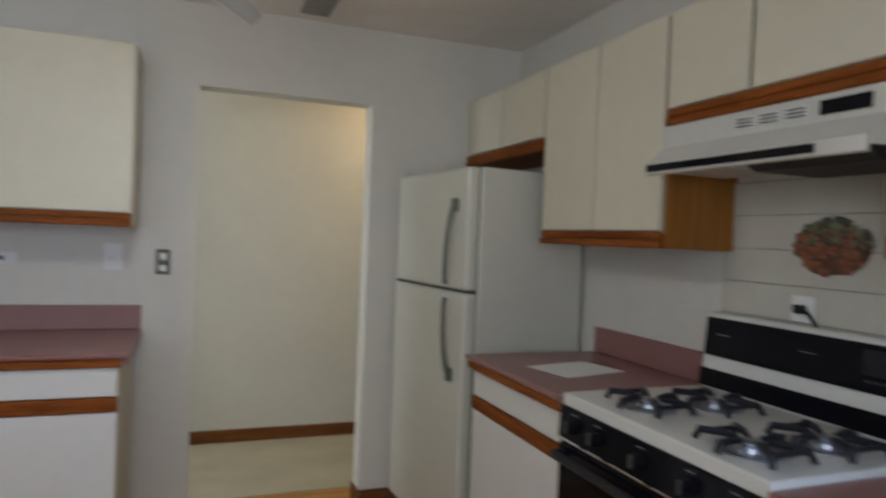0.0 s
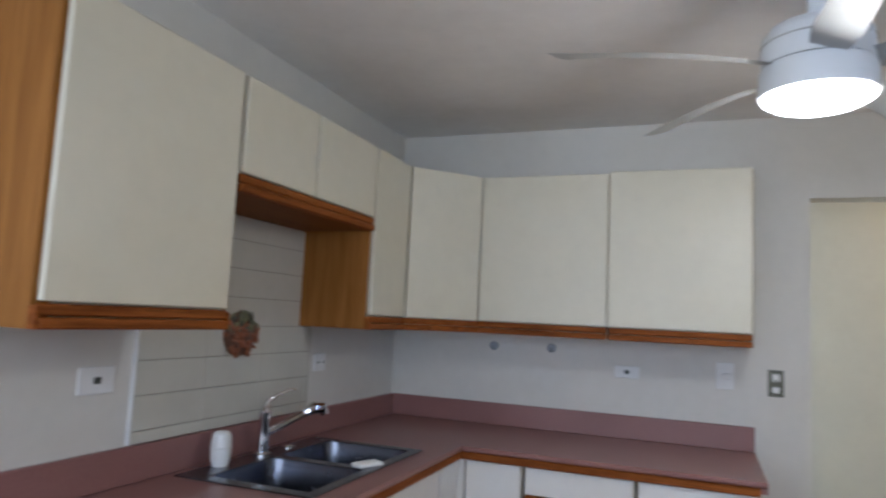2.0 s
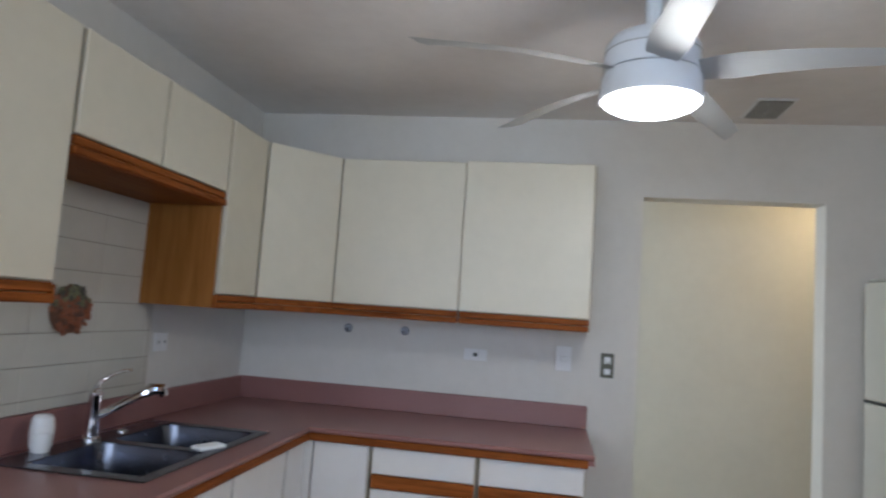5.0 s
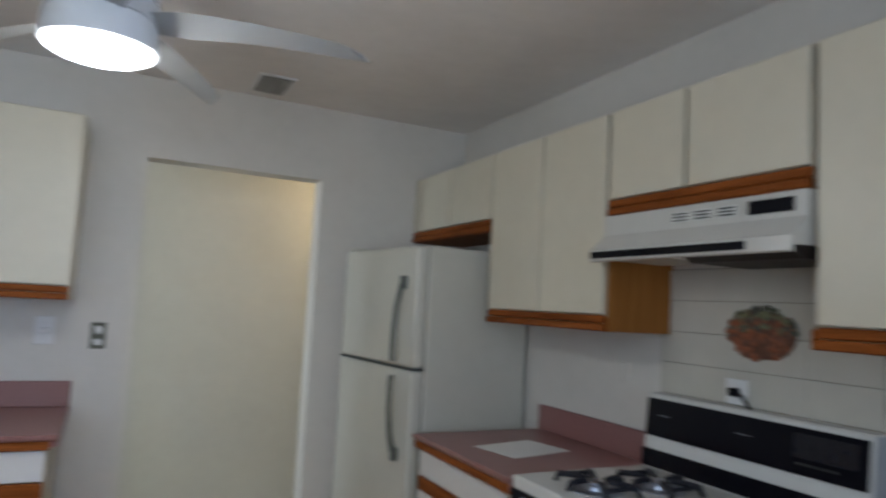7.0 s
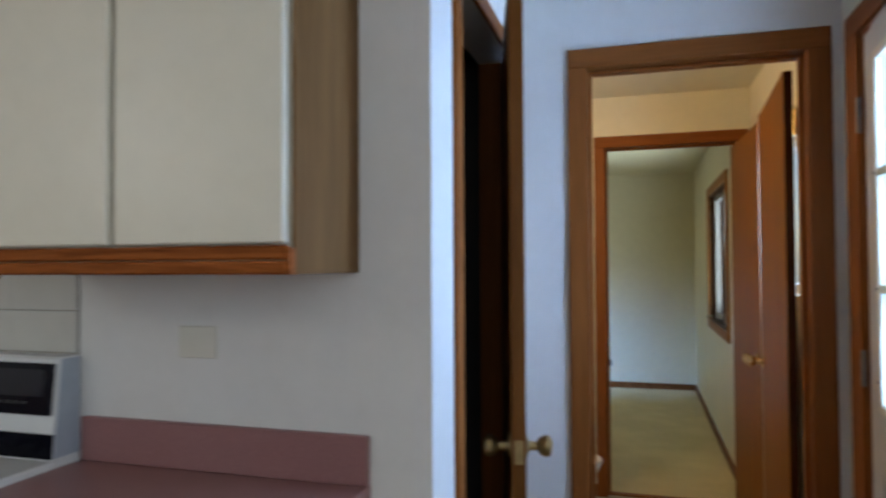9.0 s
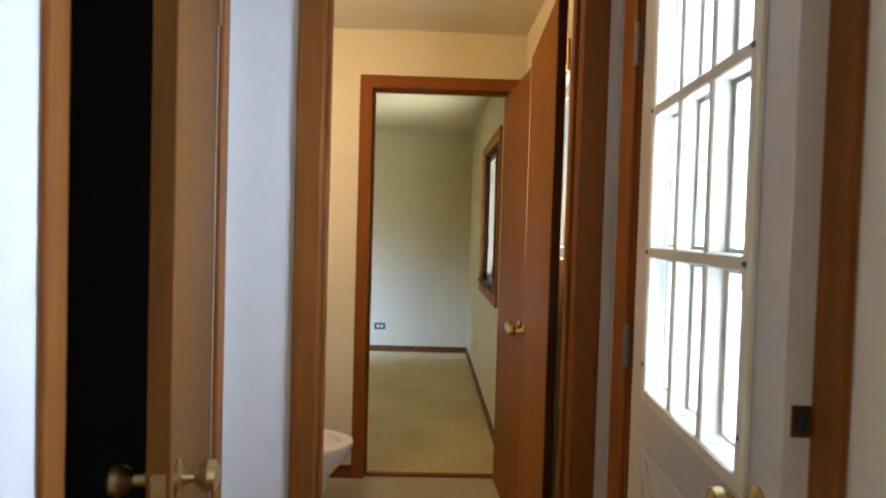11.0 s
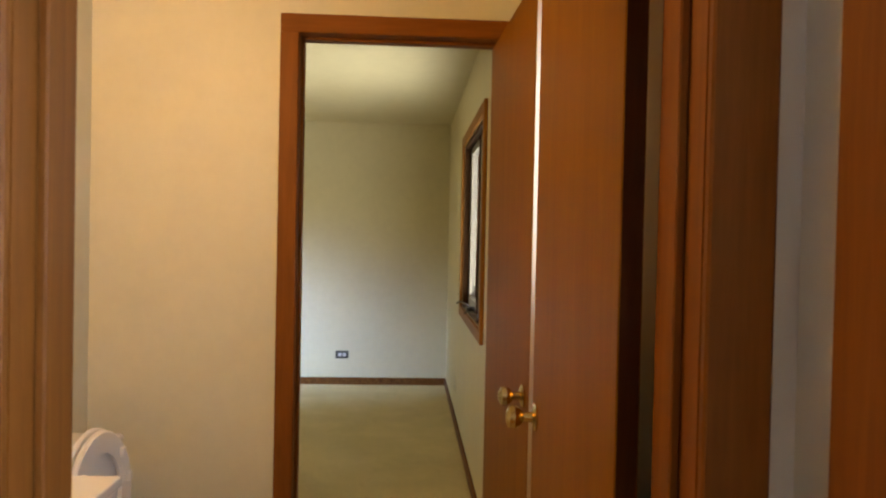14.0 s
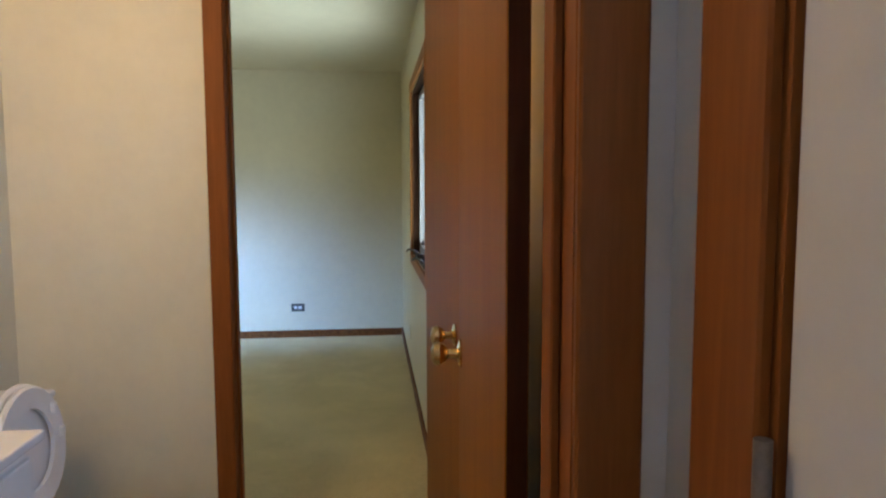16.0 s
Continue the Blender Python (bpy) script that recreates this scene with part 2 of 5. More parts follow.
def box(bm, x0, y0, z0, x1, y1, z1, r=0.0, seg=1):
    """A box with its edges rounded by r."""
    cx, cy, cz = (x0 + x1) / 2, (y0 + y1) / 2, (z0 + z1) / 2
    m = Matrix.Translation((cx, cy, cz)) @ Matrix.Diagonal((abs(x1 - x0), abs(y1 - y0), abs(z1 - z0), 1))
    v = bmesh.ops.create_cube(bm, size=1, matrix=m)["verts"]
    if r:
        bmesh.ops.bevel(bm, geom=list({e for q in v for e in q.link_edges}), offset=r, segments=seg, affect="EDGES", profile=0.5)
    return bm


def bx(*a, **k):
    return box(bmesh.new(), *a, **k)


def lathe(bm, profile, at, axis="z", n=24):
    """A turned body: profile rows of (radius, height) along the axis from the point at."""
    turn = {"z": Matrix(), "x": Matrix.Rotation(radians(90), 4, "Y"), "y": Matrix.Rotation(radians(-90), 4, "X"),
            "-y": Matrix.Rotation(radians(90), 4, "X"), "-x": Matrix.Rotation(radians(-90), 4, "Y"), "-z": Matrix.Rotation(radians(180), 4, "X")}[axis]
    m = Matrix.Translation(at) @ turn
    rings = []
    for r, h in profile:
        if r < 1e-5:
            rings.append([bm.verts.new(m @ Vector((0, 0, h)))])
        else:
            rings.append([bm.verts.new(m @ Vector((r * math.cos(2 * math.pi * i / n), r * math.sin(2 * math.pi * i / n), h))) for i in range(n)])
    for a, b in zip(rings, rings[1:]):
        for i in range(n):
            j = (i + 1) % n
            if len(a) == 1 and len(b) > 1:
                bm.faces.new((a[0], b[j], b[i]))
            elif len(b) == 1 and len(a) > 1:
                bm.faces.new((a[i], a[j], b[0]))
            elif len(a) > 1:
                bm.faces.new((a[i], a[j], b[j], b[i]))
    for ring, flip in ((rings[0], True), (rings[-1], False)):
        if len(ring) > 1:
            bm.faces.new(list(reversed(ring)) if flip else ring)
    return bm


def tube(bm, pts, r, n=10):
    """A round rod through the points; r may be one radius or one for each point."""
    pts = [Vector(p) for p in pts]
    rs = r if isinstance(r, (list, tuple)) else [r] * len(pts)
    rings, side = [], None
    for i, p in enumerate(pts):
        d = (pts[min(i + 1, len(pts) - 1)] - pts[max(i - 1, 0)]).normalized()
        side = (side - d * side.dot(d)).normalized() if side else d.orthogonal().normalized()
        up = d.cross(side)
        rings.append([bm.verts.new(p + rs[i] * (side * math.cos(2 * math.pi * k / n) + up * math.sin(2 * math.pi * k / n))) for k in range(n)])
    for a, b in zip(rings, rings[1:]):
        for i in range(n):
            j = (i + 1) % n
            bm.faces.new((a[i], a[j], b[j], b[i]))
    bm.faces.new(list(reversed(rings[0])))
    bm.faces.new(rings[-1])
    return bm


def prism(bm, outline, axis, a, b):
    """An outline of 2D points drawn out along an axis from a to b (outline order: the two other axes)."""
    def at(p, d):
        return {"x": (d, p[0], p[1]), "y": (p[0], d, p[1]), "z": (p[0], p[1], d)}[axis]
    lo = [bm.verts.new(at(p, a)) for p in outline]
    hi = [bm.verts.new(at(p, b)) for p in outline]
    n = len(outline)
    fs = [bm.faces.new(lo), bm.faces.new(list(reversed(hi)))]
    for i in range(n):
        fs.append(bm.faces.new((lo[i], hi[i], hi[(i + 1) % n], lo[(i + 1) % n])))
    bmesh.ops.recalc_face_normals(bm, faces=fs)
    return bm


def solid(name, bm, mat, label="", category="", group="", kind="", smooth=False, at=None):
    """A top-level mesh; its origin at the middle of its base."""
    me = bpy.data.meshes.new(name)
    bmesh.ops.recalc_face_normals(bm, faces=bm.faces[:])
    vs = [v.co for v in bm.verts]
    if at is None:
        at = Vector(((min(v.x for v in vs) + max(v.x for v in vs)) / 2, (min(v.y for v in vs) + max(v.y for v in vs)) / 2, min(v.z for v in vs)))
    bmesh.ops.translate(bm, verts=bm.verts[:], vec=-Vector(at))
    if smooth:
        for f in bm.faces:
            f.smooth = True
    bm.to_mesh(me)
    bm.free()
    me.materials.append(mat)
    if smooth:
        me.set_sharp_from_angle(angle=radians(35))
    ob = new(name, me)
    ob.location = at
    AT[ob.name] = Vector(at)
    return tagged(ob, label, category, group, kind)


def thing(name, at, label, category, group=""):
    ob = new(name)
    ob.empty_display_size = 0.1
    ob.location = at
    AT[ob.name] = Vector(at)
    return tagged(ob, label, category, group)


def part(name, bm, mat, parent, label="", smooth=False, kind=""):
    """One mesh under a thing or a part; bm in world places."""
    base = AT[parent.name]
    ob = solid(name, bm, mat, label, "", "", kind, smooth, at=base)
    ob.location = (0, 0, 0)
    ob.parent = parent
    AT[ob.name] = base
    return ob


def wall(name, lo, hi, mat, holes=(), along="x"):
    """A wall block from lo to hi with holes (a0, a1, z0, z1) cut through it along its run."""
    bm = bmesh.new()
    k = 0 if along == "x" else 1
    cuts = sorted(holes)
    at = lo[k]

    def piece(a, b, z0, z1):
        if b - a > 1e-4 and z1 - z0 > 1e-4:
            if k == 0:
                box(bm, a, lo[1], z0, b, hi[1], z1)
            else:
                box(bm, lo[0], a, z0, hi[0], b, z1)
    for a, b, z0, z1 in cuts:
        piece(at, a, lo[2], hi[2])
        piece(a, b, lo[2], z0)
        piece(a, b, z1, hi[2])
        at = b
    piece(at, hi[k], lo[2], hi[2])
    return solid(name, bm, mat, kind="structure")

# ---- the shell ----
CEIL = 2.37
XW, YN, XE, YS = -1.35, 3.72, 2.19, -0.455      # kitchen walls
YF = 4.0                                       # edge of the wooden floor
YE_END, XD = 0.57, 3.20                        # end of the range wall, wall with the bathroom door

wall("wall_north", (-4.6, YN, 0), (3.2, YN + 0.12, CEIL), M_WALL, [(0.588, 1.385, 0, 2.004)])
wall("wall_west", (XW - 0.16, 1.33, 0), (XW, YN, CEIL), M_WALL, (), "y")
wall("wall_range", (XE, YE_END, 0), (XE + 0.12, YN, CEIL), M_WALL, (), "y")
wall("wall_closet_front", (XE + 0.12, YE_END, 0), (XD, YE_END + 0.11, CEIL), M_WALL, [(2.41, 3.11, 0, 2.06)])
wall("wall_bath_west", (XD, YS, 0), (XD + 0.12, 4.0, CEIL), M_WALL, [(-0.369, 0.339, 0, 2.061)], "y")
wall("wall_south", (-4.6, YS - 0.12, 0), (5.02, YS, CEIL), M_SOUTH,
     [(-3.9, -2.3, 0.7, 2.1), (-1.55, 1.0, 1.0, 2.1), (2.268, 3.035, 0, 2.03), (3.84, 4.46, 1.24, 1.92)])
wall("wall_living_west", (-4.72, YS - 0.12, 0), (-4.6, YN + 0.12, CEIL), M_WALL, (), "y")
# Closet walls and skins that carry the painted shade.
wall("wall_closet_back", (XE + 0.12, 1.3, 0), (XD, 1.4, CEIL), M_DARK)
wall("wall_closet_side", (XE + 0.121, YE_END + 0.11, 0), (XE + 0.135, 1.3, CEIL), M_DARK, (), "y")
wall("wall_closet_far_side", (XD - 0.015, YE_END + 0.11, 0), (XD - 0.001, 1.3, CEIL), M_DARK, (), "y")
wall("wall_hall_north", (-1.2, 4.93, 0), (3.2, 5.05, CEIL), M_HALL)
# The opening in the west wall is made up for the hall fill.
wall("wall_hall_west", (-1.32, YN + 0.12, 0), (-1.2, 5.05, CEIL), M_HALL, [(4.0, 4.8, 0.9, 2.0)], "y")
wall("wall_hall_east", (3.0, YN + 0.12, 0), (3.12, 4.93, CEIL), M_HALL, (), "y")
wall("wall_bath_east", (4.96, YS, 0), (5.08, 3.6, CEIL), M_WALL2, [(-0.391, 0.362, 0, 2.084)], "y")
wall("wall_bath_north", (XD + 0.12, 1.07, 0), (4.96, 1.19, CEIL), M_WALL2)
wall("wall_bath_skin", (XD + 0.12, YS, 0), (XD + 0.132, 1.07, CEIL), M_WALL2, [(-0.369, 0.339, 0, 2.061)], "y")
wall("wall_bedroom_skin", (5.08, -0.42, 0), (5.092, 3.6, CEIL), M_BEDWALL, [(-0.391, 0.362, 0, 2.084)], "y")
wall("wall_bedroom_south", (5.08, -0.54, 0), (8.58, -0.42, CEIL), M_BEDWALL, [(5.74, 6.93, 0.9, 1.95)])
wall("wall_bedroom_east", (8.58, -0.54, 0), (8.70, 3.72, CEIL), M_BEDWALL, (), "y")
wall("wall_bedroom_north", (5.08, 3.6, 0), (8.58, 3.72, CEIL), M_BEDWALL, [(6.1, 7.7, 0.8, 2.0)])

solid("ceiling_kitchen", bx(-4.72, YS - 0.12, CEIL, XD + 0.06, YN + 0.06, CEIL + 0.1), M_CEIL, kind="structure")
solid("ceiling_hall", bx(-1.32, YN + 0.06, CEIL, 3.2, 5.05, CEIL + 0.1), M_CEIL, kind="structure")
solid("ceiling_bath", bx(XD + 0.06, YS - 0.12, CEIL, 5.02, 1.19, CEIL + 0.1), M_WALL2, kind="structure")
solid("ceiling_bedroom", bx(5.02, -0.54, CEIL, 8.70, 3.72, CEIL + 0.1), M_BEDWALL, kind="structure")

solid("subfloor_kitchen", bx(-4.72, YS - 0.12, -0.12, XD + 0.06, YF, -0.015), M_GROUT, kind="structure")
solid("floor_hall", bx(-1.32, YF, -0.12, 3.2, 5.05, 0.004), M_HALLCARPET, kind="structure")
solid("floor_bath", bx(XD + 0.06, YS, -0.12, 5.0, 1.19, 0.0), M_VINYL, kind="structure")
solid("floor_bedroom", bx(5.0, -0.54, -0.12, 8.70, 3.72, 0.006), M_CARPET, kind="structure")
solid("threshold_bath", bx(4.985, -0.375, 0.0, 5.03, 0.346, 0.012, r=0.004), M_TRIM_Y, kind="structure")
solid("ground", bx(-60, -60, -0.3, 60, YS - 0.12, -0.2), M_GROUND, kind="structure")


def casing_y(name, x, side, y0, y1, top, w=0.066, wr=None, depth=0.014, jamb=0.12, label="brown stained wooden door casing"):
    """Casing and jamb of an opening in a wall that runs along y; side: the way it faces."""
    t = thing(name, (x, (y0 + y1) / 2, 0), label, "door frame")
    t["kind"] = "structure"
    xa, xb = (x - depth, x) if side < 0 else (x, x + depth)
    wr = wr or w
    for a, b in ((y0 - wr, y0), (y1, y1 + w)):
        part("casing", bx(xa, a, 0, xb, b, top, r=0.003), M_TRIM_V, t)
    part("casing", bx(xa, y0 - wr, top, xb, y1 + w, top + w, r=0.003), M_TRIM_Y, t)
    if jamb:
        xj0, xj1 = (x, x + jamb) if side < 0 else (x - jamb, x)
        for a, b in ((y0 - 0.0155, y0), (y1, y1 + 0.0155)):
            part("jamb", bx(xj0 + 0.001, a, 0, xj1 + 0.002, b, top), M_TRIM_V, t)
            m = (xj0 + xj1) / 2
        part("jamb", bx(xj0 + 0.001, y0 - 0.0155, top, xj1 + 0.002, y1 + 0.0155, top + 0.0155), M_TRIM_Y, t)
        for a, b in ((y0, y0 + 0.011), (y1 - 0.011, y1)):
            part("door_stop", bx(m - 0.018, a, 0, m + 0.018, b, top, r=0.002), M_TRIM_V, t)
        part("door_stop", bx(m - 0.018, y0 + 0.011, top - 0.011, m + 0.018, y1 - 0.011, top, r=0.002), M_TRIM_Y, t)
    return t


dt1 = casing_y("door_frame_bath", XD, -1, -0.353, 0.323, 2.045, wr=0.070)
dt2 = casing_y("door_frame_bedroom", 4.96, -1, -0.375, 0.346, 2.068)

# closet casing
ct = thing("door_frame_closet", (2.76, YE_END, 0), "brown stained wooden closet door casing", "door frame")
ct["kind"] = "structure"
part("casing", bx(2.355, YE_END - 0.013, 0, 2.41, YE_END, 2.06, r=0.003), M_TRIM_V, ct)
part("casing", bx(3.11, YE_END - 0.013, 0, 3.165, YE_END, 2.06, r=0.003), M_TRIM_V, ct)
part("casing", bx(2.355, YE_END - 0.013, 2.06, 3.165, YE_END, 2.115, r=0.003), M_TRIM_X, ct)
part("jamb", bx(2.41, YE_END + 0.001, 0, 2.425, YE_END + 0.11, 2.06), M_TRIM_V, ct)
part("jamb", bx(3.095, YE_END + 0.001, 0, 3.11, YE_END + 0.11, 2.06), M_TRIM_V, ct)

# casing of the back door
bt = thing("door_frame_back", (2.65, YS, 0), "brown stained wooden back door casing", "door frame")
bt["kind"] = "structure"
part("casing", bx(3.022, YS, 0, 3.126, YS + 0.014, 2.03, r=0.003), M_TRIM_V, bt)
part("casing", bx(2.19, YS, 0, 2.262, YS + 0.014, 2.03, r=0.003), M_TRIM_V, bt)
part("casing", bx(2.19, YS, 2.03, 3.126, YS + 0.014, 2.10, r=0.003), M_TRIM_X, bt)
part("jamb", bx(3.012, YS - 0.12, 0, 3.03, YS + 0.002, 2.03), M_TRIM_V, bt)
part("jamb", bx(2.262, YS - 0.12, 0, 2.28, YS + 0.002, 2.03), M_TRIM_V, bt)
part("jamb", bx(2.28, YS - 0.12, 2.012, 3.012, YS + 0.002, 2.03), M_TRIM_X, bt)


def baseboard(name, x0, y0, x1, y1, h=0.07):
    solid(name, bx(x0, y0, 0, x1, y1, h, r=0.003), M_BASE, kind="structure")


baseboard("baseboard_hall", -1.2, 4.917, 3.0, 4.93, 0.085)
baseboard("baseboard_bedroom_east", 8.567, -0.42, 8.58, 3.6)
baseboard("baseboard_bedroom_south", 5.1, -0.42, 8.567, -0.407)
baseboard("baseboard_bath", 4.948, 0.40, 4.96, 1.07)
baseboard("baseboard_kitchen_jamb", 1.385, 3.708, 1.60, 3.72, 0.09)
baseboard("baseboard_opening", 1.373, 3.72, 1.385, 3.84, 0.09)

# ---- wall cabinets ----


def knuckle_rail(bm_parent, x0, y0, x1, y1, z, along, parent, out):
    """The grooved oak finger rail under a door: two rounded lips."""
    mat = M_OAK_Y if along == "y" else M_OAK_X
    for za, zb, o in ((z, z + 0.024, 0.006), (z + 0.026, z + 0.051, 0.0)):
        d = out * (0.018 + o)
        if along == "y":
            part("finger_rail", bx(min(x0, x0 + d), y0, za, max(x0, x0 + d), y1, zb, r=0.004), mat, parent)
        else:
            part("finger_rail", bx(x0, min(y0, y0 + d), za, x1, max(y0, y0 + d), zb, r=0.004), mat, parent)


def cabinet_y(name, wallx, front, y0, y1, z0, z1, seams, label, out, sides=(), gap=0.006, side_mat=None, skew=0.0):
    """Wall cabinet on a wall that runs along y. out: +1 faces +x. seams: the door edges."""
    t = thing(name, ((wallx + front) / 2, (y0 + y1) / 2, z0), label, "wall cabinet", "kitchen wall cabinets")
    body = front - out * 0.019
    part("carcass", bx(min(wallx, body), y0 + 0.002 + skew, z0 + 0.004, max(wallx, body), y1 - 0.002, z1), M_FRAME, t)
    edges = [y0, *seams, y1]
    for a, b in zip(edges, edges[1:]):
        x0, x1 = sorted((front - out * 0.017, front))
        part("door", bx(x0, a + gap, z0 + 0.055, x1, b - gap, z1 - 0.004, r=0.003), M_LAM, t, "cream laminate slab door")
    knuckle_rail(None, body, y0 + 0.003, body, y1 - 0.003, z0, "y", t, out)
    xa, xb = sorted((wallx, body - out * 0.001))
    part("bottom_panel", bx(xa, y0 + 0.005 + skew, z0, xb, y1 - 0.005, z0 + 0.0035), M_SOFFIT, t, "oak underside panel")
    for s in sides:
        y = y0 if s < 0 else y1
        ya, yb = (y - 0.004, y + 0.003) if s < 0 else (y - 0.003, y + 0.004)
        if s < 0 and skew:
            wedge = [(body, ya), (body, y0 + skew), (wallx, y0 + skew), (wallx, y0 + skew - 0.006)]
            part("side_panel", prism(bmesh.new(), wedge, "z", z0, z1), M_OAK_V, t, "oak veneer side panel")
        else:
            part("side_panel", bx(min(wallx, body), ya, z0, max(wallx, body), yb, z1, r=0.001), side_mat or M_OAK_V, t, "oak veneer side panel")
        part("front_stile", bx(min(body, front), ya - 0.001, z0, max(body, front) - (0.0), yb, z0 + 0.046), M_OAK_Y, t)
    return t


W_F, E_F, N_F = -1.028, 1.893, 3.39
ZB, ZT = 1.356, 2.07
cabinet_y("wall_cabinet", XW, W_F, 1.43, 1.984, ZB, ZT, [], "single-door cream wall cabinet with oak sides on the sink wall", 1, (-1, 1), skew=0.038)
cabinet_y("wall_cabinet", XW, W_F, 1.990, 2.80, 1.735, ZT, [2.376], "short two-door cream cabinet over the sink", 1)
cabinet_y("wall_cabinet", XW, W_F, 2.806, 3.125, ZB, ZT, [], "narrow cream wall cabinet with oak side beside the sink", 1, (-1,))
cabinet_y("wall_cabinet", XE, E_F, 2.908, 3.715, 1.735, ZT, [3.30], "short two-door cream cabinet above the refrigerator", -1)
cabinet_y("wall_cabinet", XE, E_F, 2.172, 2.902, ZB, ZT, [2.534], "two-door cream wall cabinet between refrigerator and hood", -1, (-1,))
cabinet_y("wall_cabinet", XE, E_F, 1.466, 2.166, 1.725, ZT, [1.845], "short two-door cream cabinet above the range hood", -1, (), 0.008)
cabinet_y("wall_cabinet", XE, E_F, 0.735, 1.46, ZB, ZT, [1.107], "two-door cream wall cabinet with oak end panel darkened for shade", -1, (-1, 1), 0.008, M_OAK_END)


def cabinet_n(x0, x1, label, rise=0.0):
    t = thing("wall_cabinet", ((x0 + x1) / 2, 3.55, ZB), label, "wall cabinet", "kitchen wall cabinets")
    part("carcass", bx(x0 + 0.002, N_F + 0.019, ZB + 0.004, x1 - 0.002, YN, ZT), M_FRAME, t)
    part("door", bx(x0 + 0.005 - rise, N_F - rise, ZB + 0.055, x1 - 0.004, N_F + 0.017 - rise, ZT - 0.004 + rise, r=0.003), M_LAM, t, "cream laminate slab door")
    knuckle_rail(None, x0 + 0.003, N_F + 0.019, x1 - 0.003, 0, ZB, "x", t, -1)
    return t


cabinet_n(-0.790, -0.214, "cream slab-door wall cabinet beside the corner cabinet")
cn = cabinet_n(-0.212, 0.346, "cream slab-door wall cabinet beside the hall opening", 0.007)
part("side_panel", bx(0.344, N_F + 0.019, ZB, 0.350, YN, ZT), M_FRAME, cn, "taupe side panel")

# corner cabinet with its slanting door
t = thing("corner_wall_cabinet", (-1.15, 3.5, ZB), "cream diagonal corner wall cabinet", "wall cabinet", "kitchen wall cabinets")
p1, p2 = Vector((W_F - 0.019, 3.131)), Vector((-0.792, N_F + 0.019))
part("carcass", prism(bmesh.new(), [(XW, 3.131), tuple(p1), tuple(p2), (-0.792, YN), (XW, YN)], "z", ZB + 0.004, ZT), M_FRAME, t)
d = (p2 - p1).normalized()
nrm = Vector((d.y, -d.x))


def slab(a, b, lo, hi, z0, z1):
    q = [a + nrm * lo, b + nrm * lo, b + nrm * hi, a + nrm * hi]
    return prism(bmesh.new(), [tuple(v) for v in q], "z", z0, z1)


part("door", slab(p1 + d * 0.014, p2 - d * 0.014, 0.001, 0.018, ZB + 0.055, ZT - 0.004), M_LAM, t, "cream laminate slab door")
part("finger_rail", slab(p1, p2, 0.0, 0.024, ZB, ZB + 0.024), M_OAK_X, t)
part("finger_rail", slab(p1, p2, 0.0, 0.018, ZB + 0.026, ZB + 0.051), M_OAK_X, t)

# ---- base cabinets ----
ZC, CT = 0.872, 0.91


def base_y(name, wallx, front, y0, y1, out, rows, label, seams=(), top=ZC):
    t = thing(name, ((wallx + front) / 2, (y0 + y1) / 2, 0), label, "base cabinet", "kitchen base cabinets")
    body = front - out * 0.019
    part("carcass", bx(min(wallx, body), y0 + 0.002, 0.09, max(wallx, body), y1 - 0.002, top), M_FRAME, t)
    kick = front - out * 0.07
    part("toe_kick", bx(min(wallx, kick), y0 + 0.004, 0, max(wallx, kick), y1 - 0.004, 0.09), M_DARKGREY, t)
    edges = [y0, *seams, y1]
    for a, b in zip(edges, edges[1:]):
        for z0, z1, nm in rows:
            x0, x1 = sorted((front - out * 0.017, front))
            part(nm, bx(x0, a + 0.007, z0, x1, b - 0.007, z1, r=0.003), M_WHITEDOOR, t, "white laminate slab front")
            part("finger_rail", bx(min(body, front + out * 0.005), a + 0.007, z1 + 0.003, max(body, front + out * 0.005), b - 0.007, min(z1 + 0.054, 0.861), r=0.004), M_OAK_Y, t)
    return t


def base_n(x0, x1, rows, label):
    t = thing("base_cabinet", ((x0 + x1) / 2, 3.4, 0), label, "base cabinet", "kitchen base cabinets")
    part("carcass", bx(x0 + 0.002, 3.12, 0.09, x1 - 0.002, YN, ZC), M_FRAME, t)
    part("toe_kick", bx(x0 + 0.004, 3.18, 0, x1 - 0.004, YN, 0.09), M_DARKGREY, t)
    for z0, z1, nm in rows:
        part(nm, bx(x0 + 0.007, 3.101, z0, x1 - 0.007, 3.118, z1, r=0.003), M_WHITEDOOR, t, "white laminate slab front")
        part("finger_rail", bx(x0 + 0.007, 3.096, z1 + 0.003, x1 - 0.007, 3.12, min(z1 + 0.054, 0.861), r=0.004), M_OAK_X, t)
    return t


DRAW = [(0.757, 0.858, "drawer"), (0.10, 0.699, "door")]
FULL = [(0.10, 0.858, "door")]
base_y("base_cabinet", XW, -0.745, 1.40, 2.05, 1, DRAW, "white and oak base cabinet under the sink counter")
base_y("base_cabinet", XW, -0.745, 2.056, 2.90, 1, FULL, "white two-door sink base cabinet", [2.48], 0.70)
base_y("base_cabinet", XW, -0.745, 2.906, 3.095, 1, FULL, "white corner filler base cabinet")
base_n(-0.480, -0.063, DRAW, "white base cabinet with oak rails and one drawer")
base_n(-0.059, 0.345, DRAW, "white base cabinet with oak rails beside the hall opening")
base_y("base_cabinet", XE, 1.615, 2.207, 2.895, -1, DRAW, "white and oak base cabinet beside the refrigerator")
base_y("base_cabinet", XE, 1.615, 0.71, 1.444, -1, DRAW, "white and oak base cabinet at the end of the range wall", [1.085])

